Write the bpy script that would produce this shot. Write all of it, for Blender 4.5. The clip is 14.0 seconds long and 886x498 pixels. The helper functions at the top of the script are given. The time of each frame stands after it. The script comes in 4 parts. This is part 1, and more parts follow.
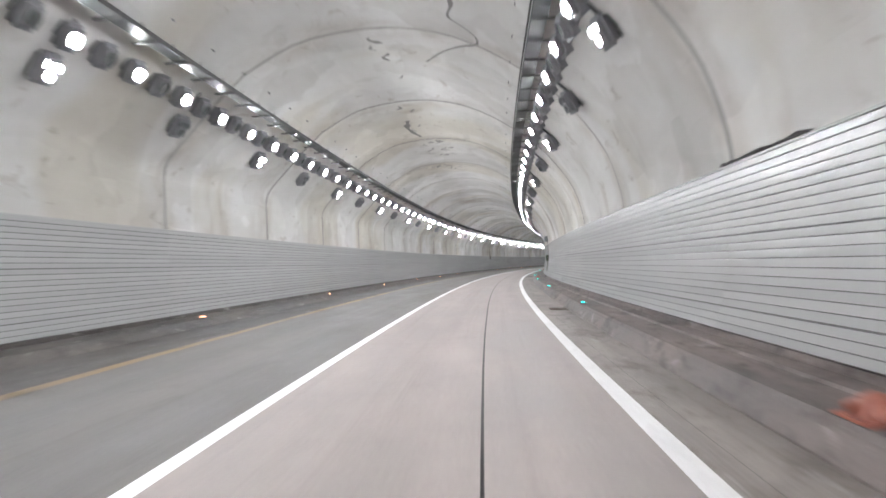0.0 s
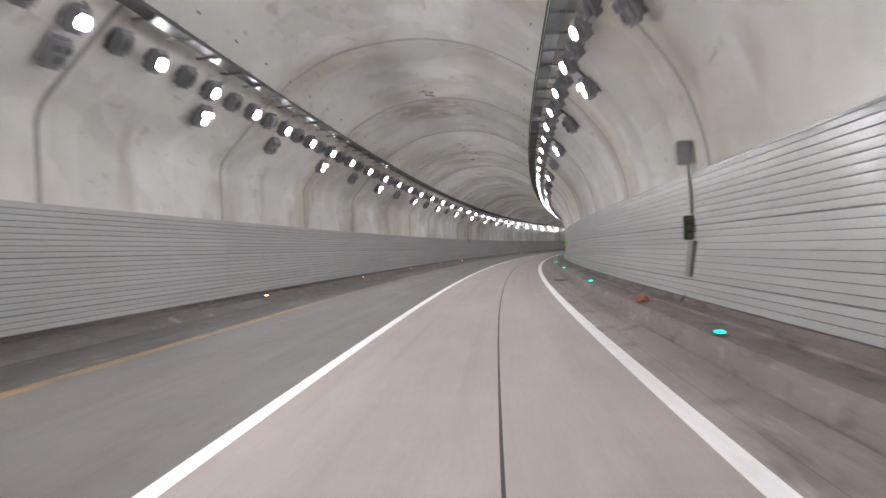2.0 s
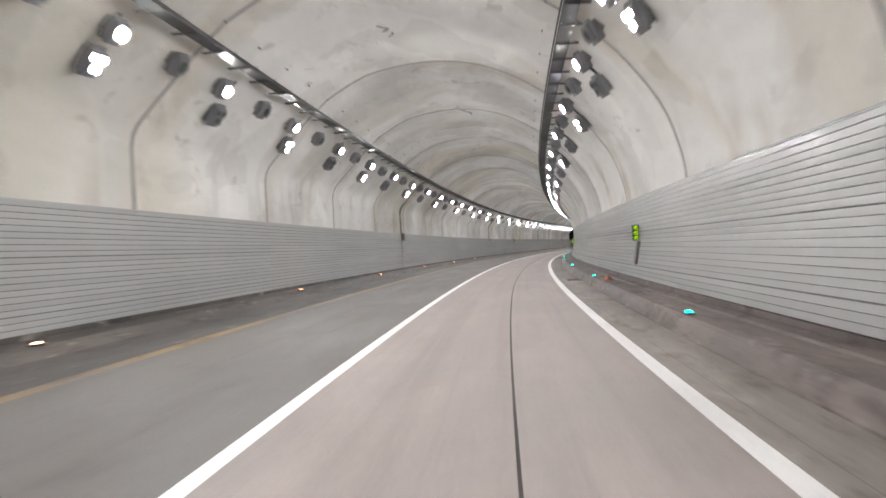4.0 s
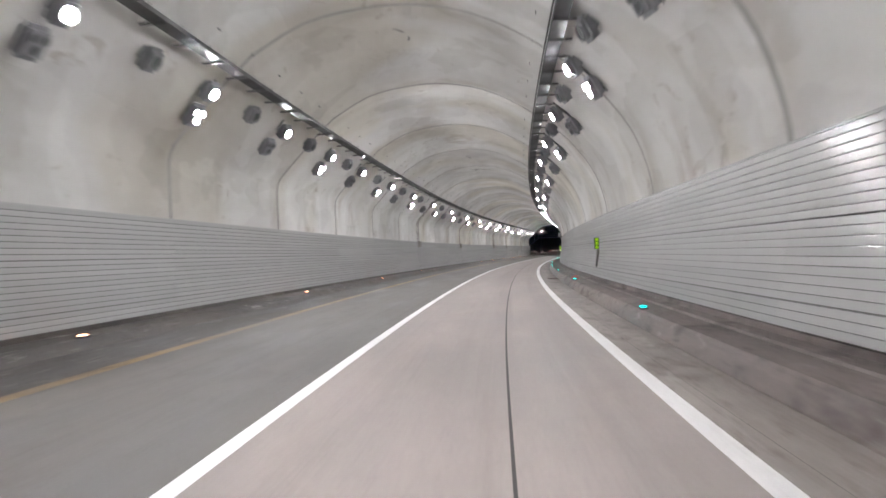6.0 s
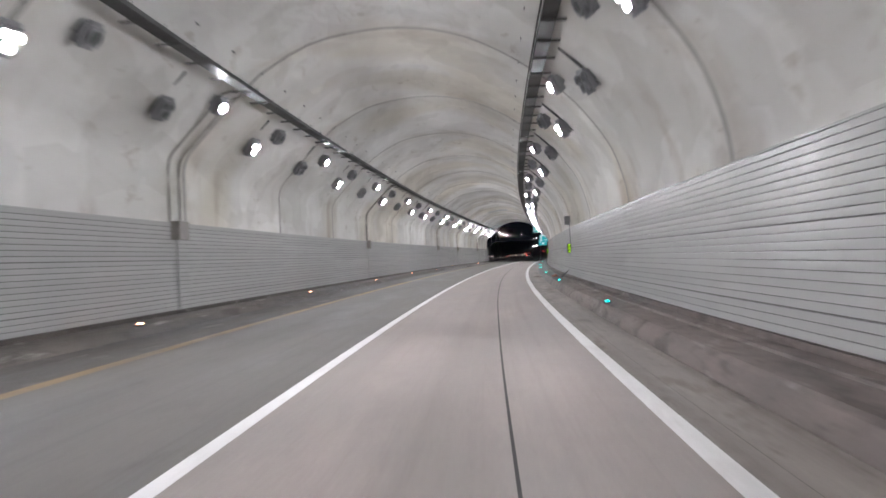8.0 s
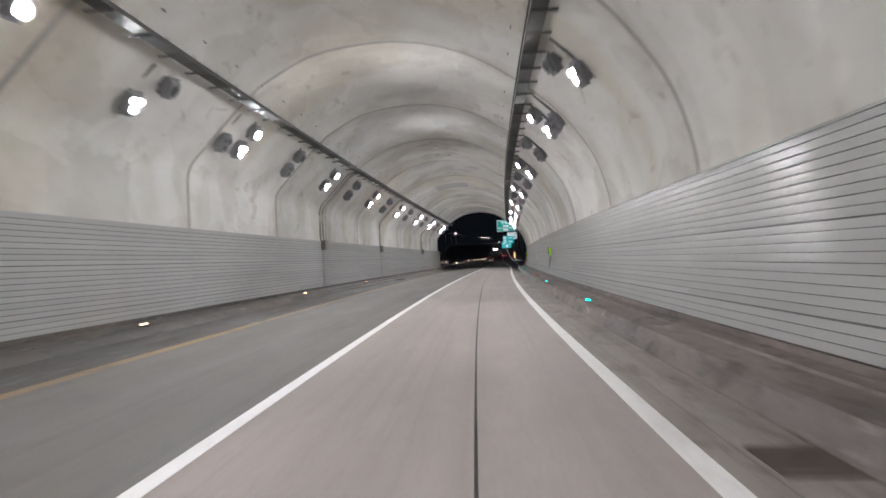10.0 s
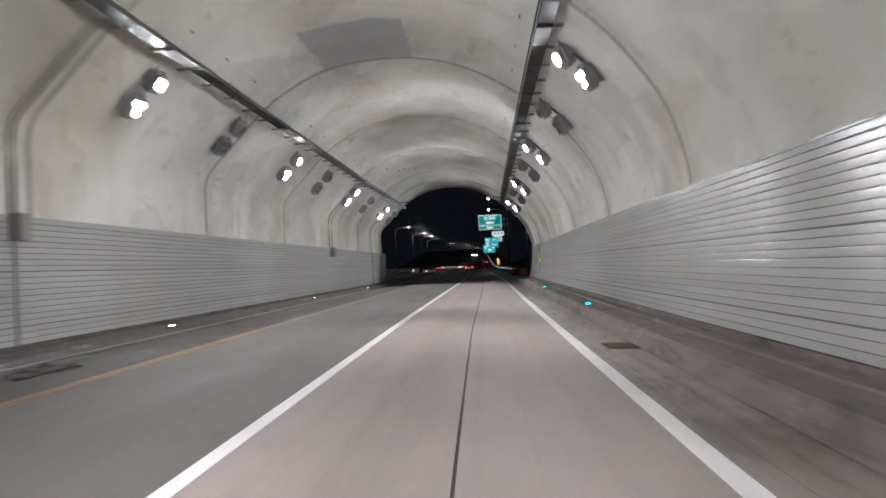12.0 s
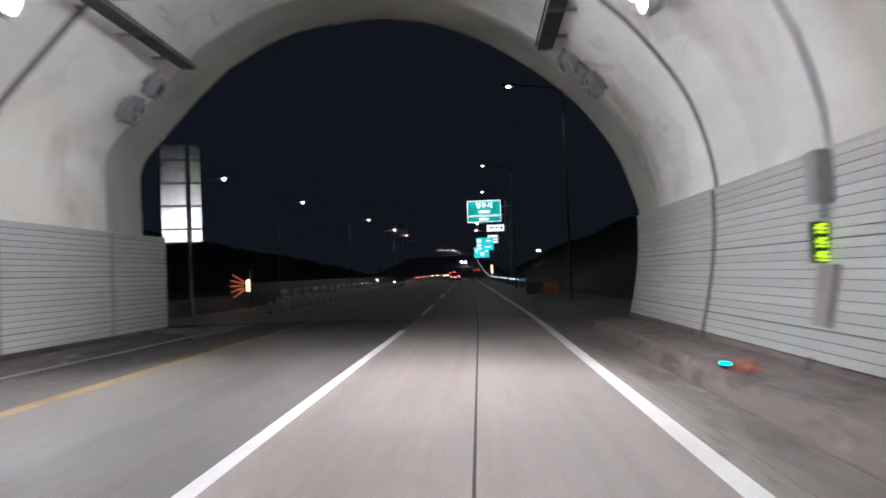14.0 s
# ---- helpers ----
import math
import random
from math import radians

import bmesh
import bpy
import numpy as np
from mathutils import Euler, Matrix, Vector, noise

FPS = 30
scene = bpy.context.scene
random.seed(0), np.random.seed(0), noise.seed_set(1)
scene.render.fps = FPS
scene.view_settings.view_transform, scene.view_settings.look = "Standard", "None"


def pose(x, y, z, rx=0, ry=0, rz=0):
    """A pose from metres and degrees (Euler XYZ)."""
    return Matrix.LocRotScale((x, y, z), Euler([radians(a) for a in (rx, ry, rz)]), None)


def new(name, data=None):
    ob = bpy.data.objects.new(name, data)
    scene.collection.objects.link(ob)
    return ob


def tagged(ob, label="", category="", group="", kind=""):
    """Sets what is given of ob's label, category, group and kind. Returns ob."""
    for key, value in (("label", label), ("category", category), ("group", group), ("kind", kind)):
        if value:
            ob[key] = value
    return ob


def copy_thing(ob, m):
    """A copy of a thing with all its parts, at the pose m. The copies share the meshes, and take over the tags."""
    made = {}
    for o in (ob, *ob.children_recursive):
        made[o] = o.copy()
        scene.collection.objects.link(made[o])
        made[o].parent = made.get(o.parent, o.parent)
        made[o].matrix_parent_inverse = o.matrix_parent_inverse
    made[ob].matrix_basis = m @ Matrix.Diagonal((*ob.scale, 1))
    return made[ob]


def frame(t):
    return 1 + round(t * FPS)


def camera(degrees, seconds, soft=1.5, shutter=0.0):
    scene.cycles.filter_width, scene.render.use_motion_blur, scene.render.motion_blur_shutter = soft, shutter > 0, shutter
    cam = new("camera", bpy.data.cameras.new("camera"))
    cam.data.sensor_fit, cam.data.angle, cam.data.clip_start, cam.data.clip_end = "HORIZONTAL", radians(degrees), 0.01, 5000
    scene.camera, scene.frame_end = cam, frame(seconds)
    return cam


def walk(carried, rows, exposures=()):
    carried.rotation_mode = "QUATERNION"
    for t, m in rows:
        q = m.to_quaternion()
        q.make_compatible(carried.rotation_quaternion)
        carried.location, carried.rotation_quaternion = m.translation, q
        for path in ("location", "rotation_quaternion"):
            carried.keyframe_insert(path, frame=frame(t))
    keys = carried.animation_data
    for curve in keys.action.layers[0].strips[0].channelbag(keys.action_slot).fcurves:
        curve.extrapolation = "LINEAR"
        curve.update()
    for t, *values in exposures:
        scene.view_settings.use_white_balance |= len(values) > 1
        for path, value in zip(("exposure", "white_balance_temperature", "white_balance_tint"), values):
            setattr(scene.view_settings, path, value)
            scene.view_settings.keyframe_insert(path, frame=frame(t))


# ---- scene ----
# The drive: seconds, metres along the tunnel, offset right of the lane line, height, yaw to the tunnel's axis, pitch, roll
DRIVE = [
    (0.0, 6.227, 2.181, 1.295, 2.307, 1.095, 2.388),
    (0.5, 17.700, 2.159, 1.301, 2.190, 0.917, 2.380),
    (1.0, 29.132, 2.132, 1.304, 2.184, 0.625, 2.495),
    (1.5, 40.564, 2.076, 1.307, 2.810, 0.279, 2.711),
    (2.0, 52.023, 2.036, 1.311, 3.180, 0.134, 2.860),
    (2.5, 63.339, 2.024, 1.315, 3.354, 0.074, 2.890),
    (5.0, 120.265, 1.873, 1.309, 3.401, 0.224, 2.864),
    (5.5, 131.773, 1.902, 1.313, 3.245, 0.368, 2.737),
    (6.0, 143.328, 1.940, 1.314, 2.993, 0.401, 2.598),
    (6.5, 154.884, 1.975, 1.315, 2.946, 0.402, 2.483),
    (7.0, 166.632, 1.996, 1.319, 2.922, 0.393, 2.580),
    (7.5, 178.324, 2.011, 1.314, 2.759, 0.474, 2.539),
    (8.0, 190.073, 2.031, 1.310, 2.476, 0.570, 2.458),
    (8.5, 201.935, 2.065, 1.308, 2.145, 0.746, 2.611),
    (11.0, 261.139, 2.054, 1.314, 2.241, 0.835, 2.503),
    (11.5, 273.009, 2.004, 1.313, 2.277, 1.024, 2.510),
    (12.0, 284.905, 1.979, 1.311, 2.333, 1.148, 2.552),
    (12.5, 296.699, 1.954, 1.310, 2.395, 1.271, 2.534),
    (13.0, 308.284, 1.922, 1.314, 2.534, 1.406, 2.487),
    (13.5, 319.845, 1.904, 1.318, 2.395, 1.473, 2.317),
    (14.0, 331.408, 1.883, 1.322, 2.327, 1.658, 2.204),
]
KAPPA = [-0.8789, -0.8178, -1.1143, -1.0283, -0.9322, -0.9069, -0.58, -0.1566, -0.0685]
GRADE = [0.061, 0.034, 0.0338, 0.0109, -0.0564, 0.0017, 0.1376, 0.0126, -0.008]
KNOTS = [45.0 * i for i in range(9)]
CROSS = -0.0254
PORTAL = 351.5
BACK = -18.0

_S = np.arange(-30.0, 1500.0, 1.0)
_k = np.interp(_S, KNOTS, KAPPA) / 1000
_k[_S > 360] = 0.0
_k[(_S > 350) & (_S <= 366)] = 0.001  # the road bears left once it is outside
_TH = np.cumsum(_k)
_TH -= np.interp(0, _S, _TH)
_X, _Y = np.cumsum(-np.sin(_TH)), np.cumsum(np.cos(_TH))
_X -= np.interp(0, _S, _X)
_Y -= np.interp(0, _S, _Y)
_Z = np.cumsum(np.where(_S > 360, 0, np.interp(_S, KNOTS, GRADE)) / 100)
_Z -= np.interp(0, _S, _Z)


def climb(s):
    """Rise of the road far outside."""
    return 8.0 * max(0.0, min(s, 720.0) - 500.0) ** 1.4 / 220.0**1.4 + 0.05 * max(0.0, s - 720.0)


_Z += np.array([climb(s) for s in _S])


def heading(s):
    return float(np.interp(s, _S, _TH))


def at(s, u, z):
    """World place at s along the tunnel, u to the right of the lane line, z over the road's datum."""
    h = heading(s)
    return Vector((float(np.interp(s, _S, _X)) + u * math.cos(h), float(np.interp(s, _S, _Y)) + u * math.sin(h), float(np.interp(s, _S, _Z)) + z))


def post(s, u=0.0, z=0.0, turn=0.0):
    """Pose with x to the right, y along the tunnel, z up."""
    return Matrix.Translation(at(s, u, z)) @ Matrix.Rotation(heading(s) + radians(turn), 4, "Z")


def drive_rows():
    tab = np.array(DRIVE)
    t = tab[:, 0]
    rows = []
    for q in sorted(set([r[0] for r in DRIVE] + [3.0, 3.5, 4.0, 4.5, 9.0, 9.5, 10.0, 10.5])):
        vals = []
        for c in range(1, 7):
            y = tab[:, c]
            m = np.gradient(y, t)
            i = min(max(int(np.searchsorted(t, q, side="right")) - 1, 0), len(t) - 2)
            h = t[i + 1] - t[i]
            a = (q - t[i]) / h
            vals.append((2 * a**3 - 3 * a**2 + 1) * y[i] + (a**3 - 2 * a**2 + a) * h * m[i] + (3 * a**2 - 2 * a**3) * y[i + 1] + (a**3 - a**2) * h * m[i + 1])
        s, u, z, yaw, pitch, roll = vals
        p = at(s, u, z)
        rows.append((q, pose(p.x, p.y, p.z, 90 + pitch, roll, math.degrees(heading(s)) + yaw)))
    return rows


cam = camera(53.99, 14.0, soft=1.7, shutter=0.3)
walk(cam, drive_rows(), exposures=[(0, 1.41, 6120, 9.5), (1.5, 1.21, 6320, 11.5), (2, 1.2, 6320, 12.0), (2.5, 1.5, 6370, 11.5), (5, 2, 6440, 10.5), (6, 2.1, 6290, 11.5), (7, 1.97, 6140, 13.0), (8.5, 2.38, 6190, 11.5), (11, 2.24, 6340, 10.5), (12.5, 2.38, 6240, 10.5), (13.5, 2.73, 6190, 11.5), (14, 3.22, 6090, 12.5)])

# ---- light: night sky; the tunnel lamps and street lamps below give the rest ----
world = bpy.data.worlds.new("night")
scene.world = world
world.use_nodes = True
world.node_tree.nodes["Background"].inputs[0].default_value = (0.45, 0.55, 0.8, 1)
world.node_tree.nodes["Background"].inputs[1].default_value = 0.0014
LAMP = 219.0


# ---- materials ----
def mat(name, color, rough=0.6, metal=0.0, emit=0.0, build=None):
    m = bpy.data.materials.new(name)
    m.use_nodes = True
    b = m.node_tree.nodes["Principled BSDF"]
    b.inputs["Base Color"].default_value = (*color, 1)
    b.inputs["Roughness"].default_value = rough
    b.inputs["Metallic"].default_value = metal
    if emit:
        b.inputs["Emission Color"].default_value = (*color, 1)
        b.inputs["Emission Strength"].default_value = emit
    if build:
        build(m.node_tree, b)
    return m


def surface(tree, b, low, high, scale=(1, 1, 1), size=3.0, fine=40.0, bump=0.15, vary=0.1, rough=(0.6, 0.85), streak=0.0, stain=None, fine_amount=0.35, coord="Object"):
    """Two scales of noise between two colours, with per-piece variation, bump and uneven gloss."""
    n, l = tree.nodes, tree.links
    tc, mp = n.new("ShaderNodeNewGeometry"), n.new("ShaderNodeMapping")
    mp.inputs["Scale"].default_value = scale
    l.new(tc.outputs["Position"], mp.inputs["Vector"])
    big, small = n.new("ShaderNodeTexNoise"), n.new("ShaderNodeTexNoise")
    big.inputs["Scale"].default_value, big.inputs["Detail"].default_value, big.inputs["Roughness"].default_value = 1 / size, 6, 0.62
    small.inputs["Scale"].default_value, small.inputs["Detail"].default_value = fine, 4
    l.new(mp.outputs[0], big.inputs["Vector"])
    l.new(tc.outputs["Position"], small.inputs["Vector"])
    ramp = n.new("ShaderNodeMapRange")
    ramp.inputs["From Min"].default_value, ramp.inputs["From Max"].default_value = 0.32, 0.68
    l.new(big.outputs["Fac"], ramp.inputs["Value"])
    mix1 = n.new("ShaderNodeMix")
    mix1.data_type = "FLOAT"
    mix1.inputs["Factor"].default_value = fine_amount
    l.new(ramp.outputs[0], mix1.inputs["A"])
    l.new(small.outputs["Fac"], mix1.inputs["B"])
    col = n.new("ShaderNodeMix")
    col.data_type = "RGBA"
    col.inputs["A"].default_value, col.inputs["B"].default_value = (*low, 1), (*high, 1)
    l.new(mix1.outputs["Result"], col.inputs["Factor"])
    out = col.outputs["Result"]
    if streak:
        # thin marks that run down the face
        mp2, st = n.new("ShaderNodeMapping"), n.new("ShaderNodeTexNoise")
        mp2.inputs["Scale"].default_value = (0.55, 0.55, 0.10)
        st.inputs["Scale"].default_value, st.inputs["Detail"].default_value = 1.6, 5
        l.new(tc.outputs["Position"], mp2.inputs["Vector"])
        l.new(mp2.outputs[0], st.inputs["Vector"])
        r2 = n.new("ShaderNodeMapRange")
        r2.inputs["From Min"].default_value, r2.inputs["From Max"].default_value = 0.52, 0.75
        r2.inputs["To Max"].default_value = streak
        l.new(st.outputs["Fac"], r2.inputs["Value"])
        m2 = n.new("ShaderNodeMix")
        m2.data_type, m2.blend_type = "RGBA", "MULTIPLY"
        m2.inputs["B"].default_value = (*(stain or (0.45, 0.43, 0.40)), 1)
        l.new(r2.outputs[0], m2.inputs["Factor"])
        l.new(out, m2.inputs["A"])
        out = m2.outputs["Result"]
    if vary:
        info, hsv, r3 = n.new("ShaderNodeObjectInfo"), n.new("ShaderNodeHueSaturation"), n.new("ShaderNodeMapRange")
        r3.inputs["To Min"].default_value, r3.inputs["To Max"].default_value = 1 - vary, 1 + vary
        l.new(info.outputs["Random"], r3.inputs["Value"])
        l.new(r3.outputs[0], hsv.inputs["Value"])
        l.new(out, hsv.inputs["Color"])
        out = hsv.outputs["Color"]
    l.new(out, b.inputs["Base Color"])
    rr = n.new("ShaderNodeMapRange")
    rr.inputs["To Min"].default_value, rr.inputs["To Max"].default_value = rough
    l.new(mix1.outputs["Result"], rr.inputs["Value"])
    l.new(rr.outputs[0], b.inputs["Roughness"])
    if bump:
        bp = n.new("ShaderNodeBump")
        bp.inputs["Strength"].default_value, bp.inputs["Distance"].default_value = bump, 0.02
        l.new(mix1.outputs["Result"], bp.inputs["Height"])
        l.new(bp.outputs[0], b.inputs["Normal"])


def worn_surface(tree, b, low, high, tracks=0.25, blotch=0.3, pale=0.0, tines=0.0, rough=(0.55, 0.8), bump=0.2, dirt=(0.42, 0.38, 0.36)):
    """Trafficked concrete laid out across (U) and along (V) the tunnel in metres: long tyre and dirt bands, blotches, pale chips, drag marks."""
    n, l = tree.nodes, tree.links
    uv = n.new("ShaderNodeUVMap")
    uv.uv_map = "lay"

    def clouds(su, sv, detail, lo, hi, warp=0.0, rough_in=0.6):
        mp, tex, r = n.new("ShaderNodeMapping"), n.new("ShaderNodeTexNoise"), n.new("ShaderNodeMapRange")
        mp.inputs["Scale"].default_value = (su, sv, 1)
        tex.inputs["Scale"].default_value, tex.inputs["Detail"].default_value = 1.0, detail
        tex.inputs["Roughness"].default_value, tex.inputs["Distortion"].default_value = rough_in, warp
        r.interpolation_type = "SMOOTHSTEP"
        r.inputs["From Min"].default_value, r.inputs["From Max"].default_value = lo, hi
        l.new(uv.outputs[0], mp.inputs["Vector"])
        l.new(mp.outputs[0], tex.inputs["Vector"])
        l.new(tex.outputs["Fac"], r.inputs["Value"])
        return r.outputs[0]

    def scaled(v, k):
        m = n.new("ShaderNodeMath")
        m.operation = "MULTIPLY"
        m.inputs[1].default_value = k
        l.new(v, m.inputs[0])
        return m.outputs[0]

    def over(a, tint, fac, how="MULTIPLY"):
        m = n.new("ShaderNodeMix")
        m.data_type, m.blend_type = "RGBA", how
        l.new(a, m.inputs["A"])
        m.inputs["B"].default_value = (*tint, 1)
        l.new(fac, m.inputs["Factor"])
        return m.outputs["Result"]

    base = n.new("ShaderNodeMix")
    base.data_type = "RGBA"
    base.inputs["A"].default_value, base.inputs["B"].default_value = (*low, 1), (*high, 1)
    mid = clouds(0.9, 0.16, 6, 0.30, 0.70)
    l.new(mid, base.inputs["Factor"])
    col = base.outputs["Result"]
    grain = clouds(26.0, 18.0, 3, 0.25, 0.75)
    col = over(col, (0.72, 0.71, 0.70), scaled(grain, 0.45))
    if tracks:
        col = over(col, (0.55, 0.54, 0.53), scaled(clouds(1.15, 0.008, 3, 0.42, 0.70), tracks))
        col = over(col, (0.62, 0.60, 0.58), scaled(clouds(5.0, 0.05, 4, 0.48, 0.75), tracks))
    if blotch:
        col = over(col, dirt, scaled(clouds(1.6, 0.55, 5, 0.50, 0.66, 0.5, 0.7), blotch))
        col = over(col, dirt, scaled(clouds(5.5, 2.2, 4, 0.56, 0.66, 0.4, 0.7), blotch * 0.7))
    if pale:
        col = over(col, (0.52, 0.49, 0.46), scaled(clouds(3.2, 0.9, 5, 0.58, 0.68, 0.6, 0.7), pale), "MIX")
    drag = clouds(0.5, 26.0, 2, 0.35, 0.7) if tines else None
    if tines:
        col = over(col, (0.70, 0.69, 0.68), scaled(drag, tines))
    l.new(col, b.inputs["Base Color"])
    rr = n.new("ShaderNodeMapRange")
    rr.inputs["To Min"].default_value, rr.inputs["To Max"].default_value = rough
    l.new(mid, rr.inputs["Value"])
    l.new(rr.outputs[0], b.inputs["Roughness"])
    bp = n.new("ShaderNodeBump")
    bp.inputs["Strength"].default_value, bp.inputs["Distance"].default_value = bump, 0.01
    l.new(grain, bp.inputs["Height"])
    l.new(bp.outputs[0], b.inputs["Normal"])


def worn(name, low, high, **k):
    return mat(name, high, 0.7, build=lambda t, b: worn_surface(t, b, low, high, **k))


def surf(name, low, high, metal=0.0, **k):
    return mat(name, high, 0.7, metal, 0.0, lambda t, b: surface(t, b, low, high, **k))


def lining_surface(tree, b, pale, dull, damp):
    """Cast concrete: soft cloudy patches, formwork sheets, rusty runs on the upright walls, veined damp in the crown."""
    n, l = tree.nodes, tree.links
    geo, info = n.new("ShaderNodeNewGeometry"), n.new("ShaderNodeObjectInfo")
    pos = geo.outputs["Position"]

    def clouds(scale, detail, lo, hi, stretch=(1, 1, 1), warp=0.0):
        mp, t, r = n.new("ShaderNodeMapping"), n.new("ShaderNodeTexNoise"), n.new("ShaderNodeMapRange")
        mp.inputs["Scale"].default_value = stretch
        t.inputs["Scale"].default_value, t.inputs["Detail"].default_value, t.inputs["Distortion"].default_value = scale, detail, warp
        r.interpolation_type = "SMOOTHSTEP"
        r.inputs["From Min"].default_value, r.inputs["From Max"].default_value = lo, hi
        l.new(pos, mp.inputs["Vector"])
        l.new(mp.outputs[0], t.inputs["Vector"])
        l.new(t.outputs["Fac"], r.inputs["Value"])
        return r.outputs[0]

    def math_node(op, a, c):
        m = n.new("ShaderNodeMath")
        m.operation = op
        for i, v in enumerate((a, c)):
            if isinstance(v, (int, float)):
                m.inputs[i].default_value = v
            else:
                l.new(v, m.inputs[i])
        return m.outputs[0]

    def blend(a, tint, fac, how="MIX"):
        m = n.new("ShaderNodeMix")
        m.data_type, m.blend_type = "RGBA", how
        if isinstance(a, tuple):
            m.inputs["A"].default_value = (*a, 1)
        else:
            l.new(a, m.inputs["A"])
        m.inputs["B"].default_value = (*tint, 1)
        l.new(fac, m.inputs["Factor"])
        return m.outputs["Result"]

    sep, upright, crown = n.new("ShaderNodeSeparateXYZ"), n.new("ShaderNodeMapRange"), n.new("ShaderNodeMapRange")
    l.new(geo.outputs["Normal"], sep.inputs[0])
    steep = math_node("ABSOLUTE", sep.outputs["Z"], 0)
    upright.inputs["From Min"].default_value, upright.inputs["From Max"].default_value = 0.75, 0.35
    crown.inputs["From Min"].default_value, crown.inputs["From Max"].default_value = 0.80, 0.95
    l.new(steep, upright.inputs["Value"])
    l.new(steep, crown.inputs["Value"])
    wide = clouds(0.16, 2, 0.36, 0.64)
    mid = clouds(0.6, 3, 0.40, 0.62, (1, 0.22, 1), 0.4)
    grain = clouds(4.0, 2, 0.3, 0.7, (1, 0.25, 1))
    col = blend(pale, dull, wide)
    col = blend(col, (0.82, 0.815, 0.80), math_node("MULTIPLY", mid, 0.5), "MULTIPLY")
    col = blend(col, (0.92, 0.917, 0.91), math_node("MULTIPLY", grain, 0.3), "MULTIPLY")
    # formwork sheets of slightly different tone
    vor, vr = n.new("ShaderNodeTexVoronoi"), n.new("ShaderNodeMapRange")
    vor.distance, vor.inputs["Scale"].default_value = "CHEBYCHEV", 0.42
    l.new(pos, vor.inputs["Vector"])
    vs = n.new("ShaderNodeSeparateColor")
    l.new(vor.outputs["Color"], vs.inputs[0])
    vr.inputs["From Min"].default_value = 0.55
    vr.inputs["To Max"].default_value = 0.7
    l.new(vs.outputs[0], vr.inputs["Value"])
    col = blend(col, (0.86, 0.855, 0.85), vr.outputs[0], "MULTIPLY")
    # older and newer pours with a hard edge
    col = blend(col, (0.85, 0.845, 0.83), math_node("MULTIPLY", clouds(0.30, 4, 0.53, 0.55, (1, 0.6, 1), 0.3), 0.65), "MULTIPLY")
    col = blend(col, (0.90, 0.895, 0.90), math_node("MULTIPLY", clouds(0.21, 3, 0.44, 0.425, (1.2, 0.5, 1.2), 0.2), 0.6), "MULTIPLY")
    # rusty runs
    run = math_node("MULTIPLY", clouds(1.1, 3, 0.50, 0.72, (1, 0.6, 0.25)), clouds(0.22, 2, 0.42, 0.60))
    col = blend(col, damp, math_node("MULTIPLY", math_node("MULTIPLY", run, upright.outputs[0]), 0.6), "MULTIPLY")
    # damp veins and dark mottles in some stretches of the crown
    vein = math_node("SUBTRACT", 1.0, math_node("MULTIPLY", math_node("ABSOLUTE", math_node("SUBTRACT", clouds(1.1, 5, 0.2, 0.8, (1, 0.45, 1), 1.2), 0.5), 0), 9.0))
    vein = math_node("MAXIMUM", vein, 0.0)
    wet = math_node("MULTIPLY", crown.outputs[0], clouds(0.13, 2, 0.50, 0.62))
    col = blend(col, (0.62, 0.59, 0.56), math_node("MULTIPLY", math_node("MULTIPLY", vein, wet), 0.22), "MULTIPLY")
    col = blend(col, (0.84, 0.80, 0.71), math_node("MULTIPLY", clouds(0.11, 3, 0.47, 0.62, warp=0.6), 0.75), "MULTIPLY")
    spot = clouds(2.4, 4, 0.60, 0.70, (1, 0.4, 1), 0.8)
    col = blend(col, (0.70, 0.66, 0.62), math_node("MULTIPLY", math_node("MULTIPLY", spot, clouds(0.3, 2, 0.45, 0.6)), 0.7), "MULTIPLY")
    # brown water marks that spread from the pour joints
    uv, along = n.new("ShaderNodeUVMap"), n.new("ShaderNodeSeparateXYZ")
    uv.uv_map = "lay"
    l.new(uv.outputs[0], along.inputs[0])
    pour = math_node("FRACT", math_node("MULTIPLY", math_node("SUBTRACT", along.outputs["Y"], 76.44 - 9.714 * 20.5), 1 / 9.714), 0)
    near = n.new("ShaderNodeMapRange")
    near.interpolation_type = "SMOOTHSTEP"
    near.inputs["From Min"].default_value, near.inputs["From Max"].default_value = 0.17, 0.02
    l.new(math_node("ABSOLUTE", math_node("SUBTRACT", pour, 0.5), 0), near.inputs["Value"])
    seep = math_node("MULTIPLY", near.outputs[0], clouds(0.55, 4, 0.38, 0.66, warp=0.5))
    col = blend(col, (0.70, 0.645, 0.58), math_node("MULTIPLY", seep, 0.55), "MULTIPLY")
    # brown water stains in the crown: place along the road, across the vault, half sizes, strength
    ragged = clouds(0.9, 5, 0.34, 0.60, warp=0.8)
    for y, x, ry, rx, k in ((88.6, 16.75, 3.0, 2.2, 0.9), (58.4, 17.2, 2.0, 1.2, 0.5), (188.4, 16.5, 2.4, 0.9, 0.7), (283.2, 16.7, 2.2, 1.2, 0.6), (287.0, 16.5, 1.6, 1.6, 0.7), (108.0, 16.9, 3.2, 2.6, 0.5), (39.2, 16.8, 1.2, 0.6, 0.6)):
        dy = math_node("MULTIPLY", math_node("SUBTRACT", along.outputs["Y"], y), 1 / ry)
        dx = math_node("MULTIPLY", math_node("SUBTRACT", along.outputs["X"], x), 1 / rx)
        far = n.new("ShaderNodeMapRange")
